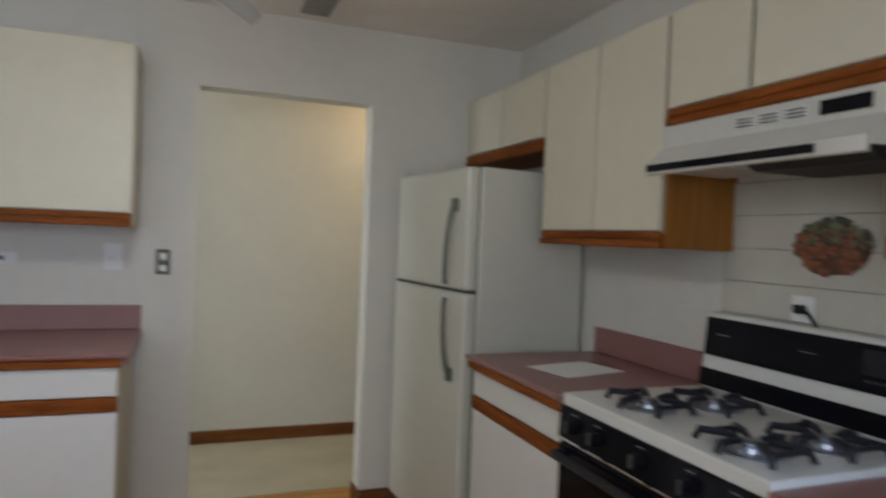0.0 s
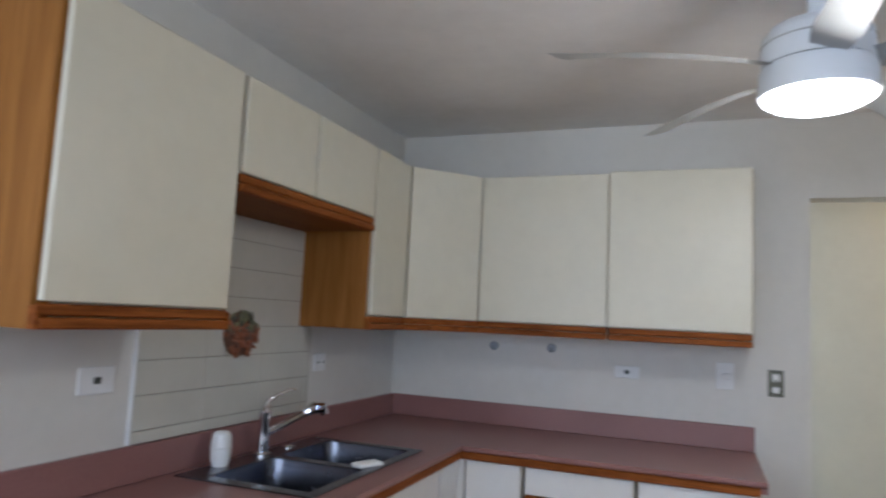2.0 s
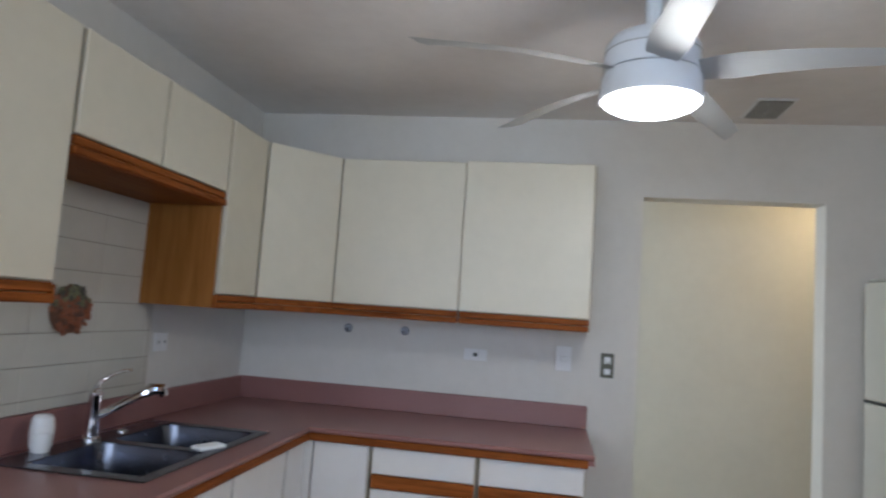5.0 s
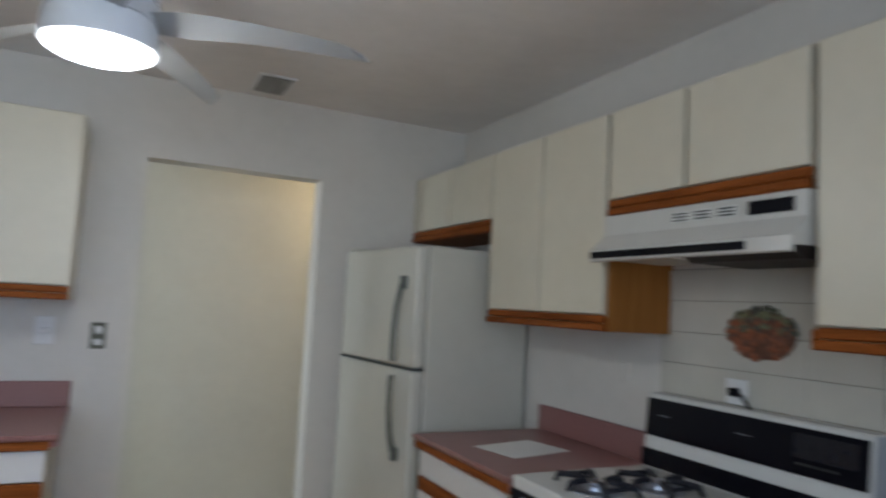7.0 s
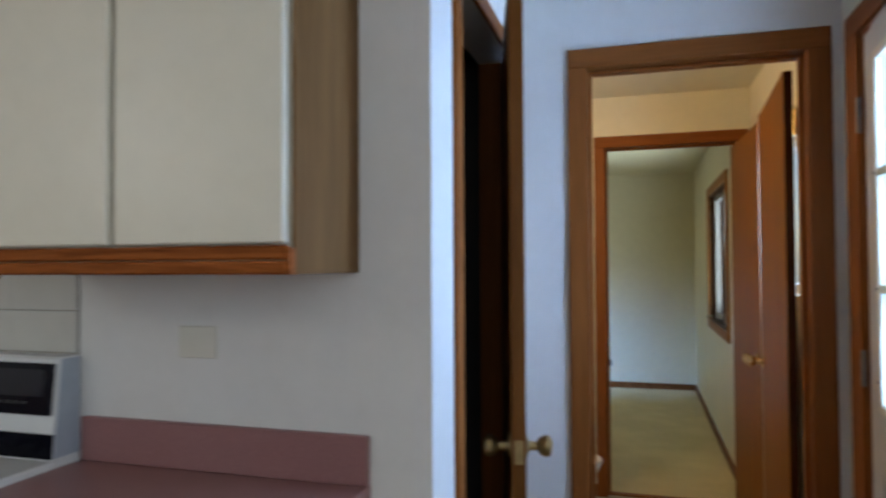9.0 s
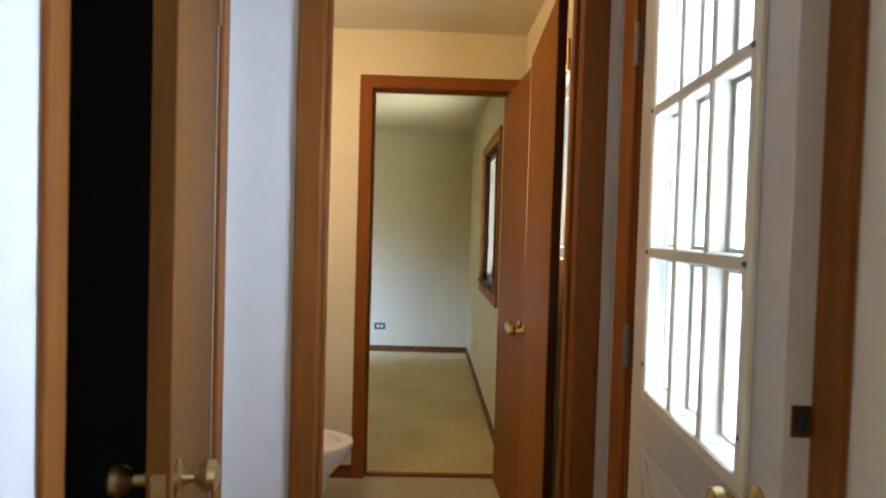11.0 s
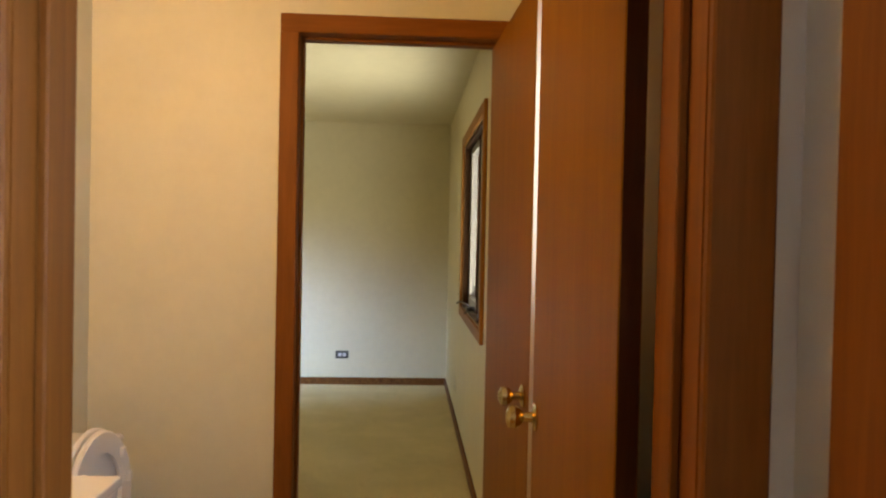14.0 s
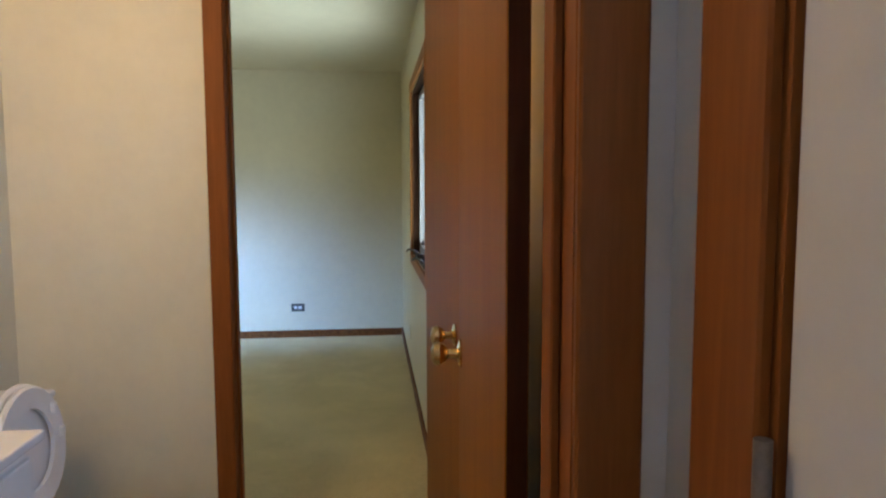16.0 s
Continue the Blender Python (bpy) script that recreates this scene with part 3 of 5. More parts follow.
part("corner_filler", bx(-0.766, 3.096, 0.09, -0.719, 3.119, 0.859), M_WHITEDOOR, base_n(-0.72, -0.484, FULL, "narrow white base cabinet in the corner"))

# worktops with sink cut-out
SX0, SX1, SY0, SY1 = -1.285, -0.835, 2.14, 2.895
cw = thing("countertop", (-1.0, 2.6, ZC), "rose brown laminate L-shaped countertop with backsplash", "countertop", "countertops")
L = [(XW, 1.385), (-0.735, 1.385), (-0.735, 3.09), (0.372, 3.09), (0.372, YN), (XW, YN)]
H_ = [(SX0, SY0), (SX1, SY0), (SX1, SY1), (SX0, SY1)]
bm = bmesh.new()
rows = [([bm.verts.new((x, y, z)) for x, y in L], [bm.verts.new((x, y, z)) for x, y in H_]) for z in (CT, ZC)]
for (o, h), flip in zip(rows, (False, True)):
    for f in ((o[0], o[1], h[1], h[0]), (o[1], o[2], h[2], h[1]), (o[2], o[4], o[5], h[3], h[2]), (o[5], o[0], h[0], h[3]), (o[2], o[3], o[4])):
        bm.faces.new(f if not flip else list(reversed(f)))
for k in (0, 1):
    a, b = rows[0][k], rows[1][k]
    for i in range(len(a)):
        j = (i + 1) % len(a)
        bm.faces.new((a[i], b[i], b[j], a[j]))
part("worktop", bm, M_COUNTER, cw)
part("front_edge", bx(-0.735, 1.385, 0.893, -0.722, 3.077, CT + 0.003, r=0.006), M_COUNTER, cw)
part("front_edge", bx(-0.735, 3.077, 0.893, 0.372, 3.09, CT + 0.003, r=0.006), M_COUNTER, cw)
part("backsplash", bx(XW, 1.385, CT, XW + 0.02, YN, 1.014, r=0.003), M_COUNTER, cw)
part("backsplash", bx(XW + 0.02, YN - 0.02, CT, 0.372, YN, 1.014, r=0.003), M_COUNTER, cw)
part("oak_edge", bx(-0.742, 1.385, 0.861, -0.728, 3.085, 0.892, r=0.004), M_OAK_Y, cw)
part("oak_edge", bx(-0.742, 3.085, 0.861, 0.350, 3.099, 0.892, r=0.004), M_OAK_X, cw)
for y0, y1, s in ((2.205, 2.897, "short rose brown countertop between range and refrigerator"), (0.707, 1.447, "rose brown countertop at the end of the range wall")):
    c = thing("countertop", (1.9, (y0 + y1) / 2, ZC), s, "countertop", "countertops")
    part("worktop", bx(1.593, y0, ZC, XE, y1, CT), M_COUNTER, c)
    part("front_edge", bx(1.580, y0, 0.893, 1.593, y1, CT + 0.003, r=0.006), M_COUNTER, c)
    part("backsplash", bx(XE - 0.02, y0, CT, XE, y1, 1.014, r=0.003), M_COUNTER, c)
    part("oak_edge", bx(1.590, y0 + 0.003, 0.861, 1.604, y1 - 0.003, 0.892, r=0.004), M_OAK_Y, c)

# ---- sink and tap ----
sk = thing("sink", (-1.06, 2.52, CT), "stainless steel double-bowl sink let into the rose countertop", "sink")
RZ = CT + 0.005
bm = bmesh.new()
DIV = 2.515
bowls = [(SX0 + 0.075, SY0 + 0.03, SX1 - 0.022, DIV - 0.018), (SX0 + 0.075, DIV + 0.018, SX1 - 0.022, SY1 - 0.03)]


def rounded(x0, y0, x1, y1, r, n=5):
    out = []
    for cx, cy, a in ((x1 - r, y1 - r, 0), (x0 + r, y1 - r, 90), (x0 + r, y0 + r, 180), (x1 - r, y0 + r, 270)):
        for i in range(n + 1):
            w = radians(a + 90 * i / n)
            out.append((cx + r * math.cos(w), cy + r * math.sin(w)))
    return out


for x0, y0, x1, y1 in bowls:
    bm = bmesh.new()
    rows = [(0.0, 0.004, 0.05), (0.0, 0.0, 0.05), (0.006, -0.02, 0.05), (0.012, -0.15, 0.05), (0.045, -0.175, 0.045), (0.09, -0.178, 0.04)]
    rings = []
    for inset, dz, r in rows:
        rings.append([bm.verts.new((x, y, CT + dz)) for x, y in rounded(x0 + inset, y0 + inset, x1 - inset, y1 - inset, r)])
    for a, b in zip(rings, rings[1:]):
        for i in range(len(a)):
            j = (i + 1) % len(a)
            bm.faces.new((a[i], a[j], b[j], b[i]))
    bm.faces.new(rings[-1])
    part("bowl", bm, M_STEEL, sk, smooth=True)
    part("drain", lathe(bmesh.new(), [(0.0, 0.0), (0.038, 0.0), (0.044, 0.004), (0.044, 0.0)], ((x0 + x1) / 2, (y0 + y1) / 2, CT - 0.177)), M_CHROME, sk, "chrome drain", smooth=True)
X0, X1, Y0, Y1 = SX0 - 0.012, SX1 + 0.012, SY0 - 0.012, SY1 + 0.012
for a in ((X0, Y0, bowls[0][0] + 0.004, Y1), (bowls[0][2] - 0.004, Y0, X1, Y1), (bowls[0][0] + 0.004, Y0, bowls[0][2] - 0.004, bowls[0][1] + 0.004),
          (bowls[0][0] + 0.004, bowls[0][3] - 0.004, bowls[0][2] - 0.004, bowls[1][1] + 0.004), (bowls[0][0] + 0.004, bowls[1][3] - 0.004, bowls[0][2] - 0.004, Y1)):
    part("rim", bx(a[0], a[1], CT + 0.0005, a[2], a[3], RZ, r=0.002), M_STEEL, sk)

fx, fy = -1.255, 2.50
fc = thing("kitchen_tap", (fx, fy, RZ), "chrome single-lever kitchen tap with pull-out spout", "tap")
part("base_plate", lathe(bmesh.new(), [(0.03, 0), (0.03, 0.006), (0.024, 0.012)], (fx, fy, RZ)), M_CHROME, fc, smooth=True)
part("body", lathe(bmesh.new(), [(0.021, 0.008), (0.019, 0.06), (0.0185, 0.13), (0.021, 0.135), (0.021, 0.15), (0.012, 0.162)], (fx, fy, RZ)), M_CHROME, fc, smooth=True)
part("lever", tube(bmesh.new(), [(fx, fy, 1.075), (fx + 0.004, fy + 0.005, 1.098), (fx + 0.02, fy + 0.04, 1.118), (fx + 0.035, fy + 0.085, 1.130), (fx + 0.042, fy + 0.115, 1.132)], [0.011, 0.008, 0.006, 0.005, 0.004]), M_CHROME, fc, smooth=True)
part("spout", tube(bmesh.new(), [(fx, fy, 0.985), (fx + 0.03, fy + 0.035, 1.005), (fx + 0.10, fy + 0.105, 1.058)], [0.012, 0.0125, 0.013]), M_CHROME, fc, smooth=True)
part("spray_head", tube(bmesh.new(), [(fx + 0.098, fy + 0.103, 1.056), (fx + 0.118, fy + 0.123, 1.072), (fx + 0.140, fy + 0.145, 1.072), (fx + 0.147, fy + 0.152, 1.050)], [0.015, 0.021, 0.022, 0.016]), M_CHROME, fc, smooth=True)
sp = thing("soap_dispenser", (-1.262, 2.29, RZ), "small white plastic canister standing on the sink rim", "canister")
part("body", lathe(bmesh.new(), [(0.0, 0), (0.024, 0), (0.03, 0.02), (0.032, 0.05), (0.0325, 0.056)], (-1.262, 2.29, RZ + 0.0005)), M_WHITE, sp, smooth=True)
part("lid", lathe(bmesh.new(), [(0.0325, 0.058), (0.032, 0.075), (0.028, 0.1), (0.02, 0.108), (0.0, 0.109)], (-1.262, 2.29, RZ)), M_WHITE, sp, smooth=True)
cl = solid("dish_cloth", bx(-0.90, 2.50, CT - 0.002 + 0.006, -0.845, 2.60, CT + 0.018, r=0.005), M_PAPER, "folded white cloth on the sink rim", "cloth")
cl.rotation_euler[2] = radians(-25)
solid("sink_hole_cover", lathe(bmesh.new(), [(0.02, 0), (0.02, 0.004), (0.012, 0.008), (0.0, 0.009)], (-1.255, 2.66, RZ), n=16), M_CHROME, "round chrome cap in the sink ledge", "sink cap", smooth=True)

# ---- tiled panels ----


def flowers(name, x, out, y, z, w, h, seed, label):
    """A raised glazed flower medallion: many small petals and leaves."""
    t = thing(name, (x, y, z - h / 2), label, "wall decoration")
    rnd = random.Random(seed)
    bm = lathe(bmesh.new(), [(0.0, 0), (0.92, 0), (1.0, 0.3), (0.9, 0.8), (0.0, 1)], (0, 0, 0), "x", 28)
    bmesh.ops.transform(bm, matrix=Matrix.Translation((x - out * 0.005, y, z - 0.004)) @ Matrix.Diagonal((out * 0.009, w / 2 * 0.9, h / 2 * 0.86, 1)), verts=bm.verts[:])
    part("plaque", bm, M_PETAL2, t, smooth=True)
    sets = {"petals": (M_PETAL, 70), "dark_petals": (M_PETAL2, 40), "leaves": (M_LEAF, 34), "dark_leaves": (M_LEAF2, 46)}
    for nm, (mat, n) in sets.items():
        bm = bmesh.new()
        for _ in range(n):
            while True:
                u, v = rnd.uniform(-1, 1), rnd.uniform(-1, 1)
                if u * u + v * v < 1 and not ("leaves" in nm and v < 0.1) and not ("petals" == nm and v > 0.5):
                    break
            s = rnd.uniform(0.010, 0.019)
            m = Matrix.Translation((x + out * rnd.uniform(0.003, 0.008), y + u * (w / 2 - s * 0.6), z + v * (h / 2 - s * 0.6))) @ Euler((rnd.uniform(0, 3), 0, 0)).to_matrix().to_4x4() @ Matrix.Diagonal((0.004, s, s * 0.6, 1))
            bmesh.ops.create_icosphere(bm, subdivisions=1, radius=1, matrix=m)
        part(nm, bm, mat, t, smooth=True, kind="stuff")
    return t


M_PETAL = plain("orange_red_glaze", (0.24, 0.075, 0.032), 0.3, 0, 0.4, 120)
M_PETAL2 = plain("rust_brown_glaze", (0.12, 0.05, 0.03), 0.3, 0, 0.3, 120)
M_LEAF = plain("muted_green_glaze", (0.16, 0.17, 0.09), 0.3, 0, 0.3, 120)
M_LEAF2 = plain("dark_grey_green_glaze", (0.06, 0.065, 0.05), 0.3, 0, 0.3, 120)
flowers("flower_medallion", XE - 0.012, -1, 1.812, 1.379, 0.25, 0.165, 3, "oval orange and green flower medallion on the tiles above the range")
flowers("flower_medallion", XW + 0.012, 1, 2.44, 1.325, 0.20, 0.17, 5, "round orange flower medallion on the tiles above the sink")

# ---- plates and hooks ----
M_AGED = plain("aged_grey_brass", (0.13, 0.13, 0.10), 0.5, 0.4, 0.5, 90)


def plate(name, at, out, w, h, label, category, inner, mat=None):
    """A wall plate; out: the way it faces (+x, -x, +y, -y). inner: switch, socket, double, blank."""
    t = thing(name, at, label, category)
    x, y, z = at
    m = mat or M_WHITE

    def b(du0, du1, dz0, dz1, d0, d1, r=0.001):
        if out in ("+x", "-x"):
            s = 1 if out == "+x" else -1
            return bx(min(x + s * d0, x + s * d1), y + du0, z + dz0, max(x + s * d0, x + s * d1), y + du1, z + dz1, r=r)
        s = 1 if out == "+y" else -1
        return bx(x + du0, min(y + s * d0, y + s * d1), z + dz0, x + du1, max(y + s * d0, y + s * d1), z + dz1, r=r)
    part("cover_plate", b(-w / 2, w / 2, -h / 2, h / 2, 0.0, 0.006, 0.002), m, t)
    if inner == "switch":
        part("toggle", b(-0.005, 0.005, -0.004, 0.016, 0.006, 0.018), m, t)
    if inner == "gangs":
        for u in (-0.07, -0.023, 0.023, 0.07):
            part("toggle", b(u - 0.005, u + 0.005, -0.004, 0.014, 0.006, 0.017), m, t)
    if inner == "socket":
        wide = w > h
        for s in (-1, 1):
            u, v = (s * 0.02, 0) if wide else (0, s * 0.02)
            part("socket", b(u - 0.014, u + 0.014, v - 0.014, v + 0.014, 0.006, 0.008), M_WHITE, t)
            part("slot", b(u - 0.006, u - 0.003, v - 0.005, v + 0.005, 0.008, 0.009, 0), M_DARKGREY, t)
            part("slot", b(u + 0.003, u + 0.006, v - 0.005, v + 0.005, 0.008, 0.009, 0), M_DARKGREY, t)
    if inner == "jack":
        part("jack", b(-0.011, 0.011, -0.009, 0.009, 0.006, 0.010), M_DARKGREY, t)
    if inner == "plug":
        part("socket", b(-0.015, 0.015, -0.035, 0.035, 0.006, 0.008), m, t)
        part("night_plug", b(-0.012, 0.02, -0.012, 0.012, 0.008, 0.03, 0.003), M_WHITE, t)
    return t


plate("light_switch", (XW, 1.478, 1.205), "+x", 0.073, 0.116, "white toggle light switch at the end of the sink wall", "light switch", "switch")
plate("wall_socket", (XW, 1.866, 1.205), "+x", 0.116, 0.073, "white horizontal wall plate with one dark jack", "wall socket", "jack")
plate("wall_socket", (XW, 2.985, 1.204), "+x", 0.09, 0.073, "white horizontal wall socket near the kitchen corner", "wall socket", "socket")
plate("wall_socket", (-0.161, YN, 1.208), "-y", 0.11, 0.055, "white horizontal wall socket over the counter", "wall socket", "jack")
plate("wall_socket", (0.254, YN, 1.222), "-y", 0.073, 0.116, "white upright wall socket with a plug in it", "wall socket", "plug")
thermo = plate("thermostat", (0.454, YN, 1.205), "-y", 0.06, 0.112, "aged grey brass wall plate with two pale rockers", "light switch", "switch", M_AGED)
part("rocker", bx(0.440, YN - 0.009, 1.212, 0.468, YN - 0.006, 1.245, r=0.001), M_WHITE, thermo)
part("rocker", bx(0.440, YN - 0.009, 1.165, 0.468, YN - 0.006, 1.190, r=0.001), M_WHITE, thermo)
plate("blank_plate", (XE, 1.131, 1.198), "-x", 0.10, 0.073, "painted-over horizontal wall plate under the wall cabinet", "wall plate", "blank", M_PLATE)
plate("blank_plate", (XE, 2.40, 1.205), "-x", 0.07, 0.073, "painted-over wall plate beside the range", "wall plate", "blank", M_WALL)
plate("light_switches", (1.945, YS, 1.20), "+y", 0.21, 0.105, "wide cream four-gang switch plate beside the back door", "light switch", "gangs", M_PLATE)
plate("wall_socket", (8.58, 0.522, 0.276), "-x", 0.116, 0.07, "dark-framed horizontal wall socket low on the bedroom wall", "wall socket", "socket", M_DARKGREY)
plate("wall_socket", (7.35, -0.42, 0.29), "+y", 0.07, 0.11, "pale wall socket low beside the bedroom window", "wall socket", "socket", M_BEDWALL)
for x, z in ((-0.80, 1.290), (-0.513, 1.296)):
    h = thing("wall_hook", (x, YN, z), "clear stick-on hook on the wall under the cabinets", "hook", "stick-on hooks")
    part("pad", lathe(bmesh.new(), [(0.0, 0), (0.021, 0), (0.021, 0.003), (0.015, 0.005), (0.013, 0.003), (0.0, 0.003)], (x, YN, z), "-y", 24), M_HOOK, h, smooth=True)
    ring = [(x + 0.019 * math.cos(w), YN - 0.006, z + 0.019 * math.sin(w)) for w in [2 * math.pi * i / 20 for i in range(21)]]
    part("rim", tube(bmesh.new(), ring, 0.0025, 6), M_STEEL, h, smooth=True)
    part("peg", tube(bmesh.new(), [(x, YN - 0.004, z), (x, YN - 0.02, z - 0.012), (x, YN - 0.026, z + 0.004)], 0.003, 8), M_STEEL, h, smooth=True)

cs = thing("power_plug", (XE, 1.891, 1.15), "white socket with a black plug and cord above the range", "power cord")
part("cover_plate", bx(XE - 0.018, 1.855, 1.165, XE - 0.011, 1.93, 1.24, r=0.002), M_WHITE, cs)
part("plug", bx(XE - 0.045, 1.875, 1.19, XE - 0.018, 1.905, 1.215, r=0.005), M_BLACK, cs)
part("cord", tube(bmesh.new(), [(XE - 0.03, 1.88, 1.2), (XE - 0.04, 1.855, 1.195), (XE - 0.035, 1.835, 1.165), (XE - 0.025, 1.83, 1.12)], 0.005, 8), M_BLACK, cs, smooth=True)

# ---- range hood ----
hd = thing("range_hood", (2.0, 1.81, 1.575), "white shallow range hood with black slot and louvres", "range hood")
part("shell", prism(bmesh.new(), [(XE, 1.722), (1.885, 1.722), (1.883, 1.66), (1.835, 1.613), (1.828, 1.610), (1.826, 1.576), (1.834, 1.572), (1.84, 1.59), (XE, 1.60)], "y", 1.468, 2.164), M_HOOD, hd)
part("slot", bx(1.822, 1.588, 1.582, 1.828, 2.155, 1.603, r=0.001), M_BLACK, hd)
part("control_panel", bx(1.880, 1.50, 1.674, 1.886, 1.625, 1.708, r=0.001), M_BLACK, hd)
for i in range(3):
    y = 1.66 + 0.078 * i
    lv = part("louvre_group", bx(1.8815, y, 1.676, 1.8855, y + 0.06, 1.706), M_ENAMEL, hd)
    for k in range(3):
        part("louvre_slot", bx(1.8805, y + 0.004, 1.679 + 0.009 * k, 1.882, y + 0.056, 1.684 + 0.009 * k), M_DARKGREY, lv)
part("grease_filter", prism(bmesh.new(), [(1.86, 1.596), (1.86, 1.582), (1.90, 1.563), (2.13, 1.563), (2.15, 1.596)], "y", 1.485, 1.82), M_FILTER, hd, "dark filter under the hood")
part("light_lens", bx(1.87, 1.90, 1.58, 2.10, 2.13, 1.592, r=0.002), M_ENAMEL, hd)

# ---- range ----
rg = thing("gas_range", (1.88, 1.85, 0), "white and black freestanding gas range with back panel", "kitchen range")
RY0, RY1 = 1.452, 2.200
part("body", bx(1.62, RY0, 0.03, XE - 0.03, RY1, 0.885, r=0.003), M_BLACKMAT, rg)
part("cooktop", bx(1.597, RY0, 0.887, 2.115, RY1, 0.925, r=0.006, seg=2), M_ENAMEL, rg)
part("control_fascia", prism(bmesh.new(), [(1.62, 0.80), (1.587, 0.80), (1.594, 0.885), (1.62, 0.885)], "y", RY0, RY1), M_BLACK, rg)
part("fascia_strip", bx(1.582, RY0, 0.792, 1.620, RY1, 0.799, r=0.002), M_CHROME, rg)
dr = part("oven_door", bx(1.587, RY0 + 0.004, 0.22, 1.62, RY1 - 0.004, 0.785, r=0.005), M_BLACK, rg)
part("door_handle", tube(bmesh.new(), [(1.587, RY0 + 0.03, 0.755), (1.552, RY0 + 0.035, 0.758), (1.547, RY0 + 0.08, 0.758), (1.547, RY1 - 0.08, 0.758), (1.552, RY1 - 0.035, 0.758), (1.587, RY1 - 0.03, 0.755)], 0.012), M_BLACKMAT, dr, smooth=True)
part("broiler_drawer", bx(1.59, RY0 + 0.004, 0.06, 1.62, RY1 - 0.004, 0.21, r=0.005), M_BLACK, rg)
for y in (2.125, 2.01, 1.83, 1.66, 1.53):
    k = part("knob", lathe(bmesh.new(), [(0.022, 0), (0.02, 0.018), (0.017, 0.024), (0.0, 0.025)], (1.591, y, 0.842), "-x", 20), M_BLACK, rg, smooth=True)
    part("knob_grip", bx(1.557, y - 0.004, 0.826, 1.570, y + 0.004, 0.858, r=0.002), M_DARKGREY, k)
    part("marking", bx(1.5885, y - 0.012, 0.873, 1.5935, y + 0.012, 0.875), M_MARK, rg)
# back panel, leaning back a little
BT, BB = 2.122, 2.100
part("back_panel", prism(bmesh.new(), [(BB, 0.925), (BT, 1.155), (BT + 0.008, 1.160), (XE - 0.012, 1.160), (XE - 0.012, 0.90), (BB, 0.90)], "y", RY0 + 0.006, RY1 - 0.006), M_ENAMEL, rg)
for y in (RY0 + 0.0025, RY1 - 0.0055):
    part("end_cap", prism(bmesh.new(), [(BB + 0.004, 0.93), (BT + 0.004, 1.157), (XE - 0.013, 1.157), (XE - 0.013, 0.93)], "y", y, y + 0.003), M_ENDCAP, rg, "pale grey metal end cap")


def lean(z0, z1, y0, y1, d0, d1):
    k = (BT - BB) / (1.155 - 0.925)
    q = lambda z, d: (BB + k * (z - 0.925) - d, z)
    return prism(bmesh.new(), [q(z0, d0), q(z0, d1), q(z1, d1), q(z1, d0)], "y", y0, y1)


cp = part("control_glass", lean(1.028, 1.146, RY0 + 0.016, RY1 - 0.012, 0.0005, 0.008), M_BLACK, rg)
part("lower_vent", lean(0.930, 0.985, RY0 + 0.004, RY1 - 0.004, 0.0005, 0.006), M_BLACK, rg)
part("clock_window", lean(1.070, 1.132, 1.49, 1.66, 0.008, 0.0092), M_CLOCK, cp)
part("marking", lean(1.094, 1.097, 2.09, 2.14, 0.008, 0.0088), M_MARK, cp)
part("marking", lean(1.094, 1.096, 1.79, 1.84, 0.008, 0.0088), M_MARK, cp)
for i in range(5):
    part("marking", lean(1.052, 1.058, 1.54 + i * 0.024, 1.552 + i * 0.024, 0.008, 0.0088), M_DARKGREY, cp)
# burners and grates
for bx_, by_ in ((1.735, 1.985), (1.925, 1.945), (1.712, 1.610), (1.913, 1.592)):
    b = part("burner", lathe(bmesh.new(), [(0.074, 0.0), (0.076, 0.004), (0.068, 0.006), (0.050, 0.002), (0.034, 0.003), (0.032, 0.013), (0.026, 0.017), (0.0, 0.018)], (bx_, by_, 0.9255), n=24), M_BOWL, rg, "bright metal burner bowl", smooth=True)
    part("burner_cap", lathe(bmesh.new(), [(0.024, 0.0), (0.026, 0.004), (0.018, 0.008), (0.0, 0.009)], (bx_, by_, 0.9435), n=20), M_BURNER, b, smooth=True)
    bm = bmesh.new()
    gz = 0.951
    for a, reach in ((0, 0.098), (62, 0.125), (118, 0.125), (180, 0.098), (242, 0.125), (298, 0.125)):
        c, s = math.cos(radians(a)), math.sin(radians(a))
        tube(bm, [(bx_ + 0.030 * c, by_ + 0.030 * s, gz), (bx_ + 0.06 * c, by_ + 0.06 * s, gz + 0.003), (bx_ + (reach - 0.012) * c, by_ + (reach - 0.012) * s, gz - 0.001), (bx_ + reach * c, by_ + reach * s, 0.929)], [0.006, 0.0095, 0.010, 0.007], 6)
    for a in (62, 242):
        p, q = [(bx_ + 0.104 * math.cos(radians(w)), by_ + 0.104 * math.sin(radians(w)), gz - 0.002) for w in (a, a + 56)]
        tube(bm, [p, q], 0.007, 6)
    part("grate", bm, M_BLACKMAT, rg, "black cast iron grate")

# ---- refrigerator, standing a little askew ----
FX, FY = 1.593, 2.955
fr = thing("refrigerator", (FX, FY, 0), "almond top-freezer refrigerator with dark bowed handles", "refrigerator")
FW, FD = 0.71, 0.58
part("cabinet", bx(FX + 0.06, FY, 0.05, FX + FD, FY + FW, 1.655, r=0.006, seg=2), M_FRIDGE, fr)
fd = part("freezer_door", bx(FX, FY + 0.002, 1.152, FX + 0.055, FY + FW - 0.002, 1.653, r=0.014, seg=3), M_FRIDGE, fr, smooth=False)
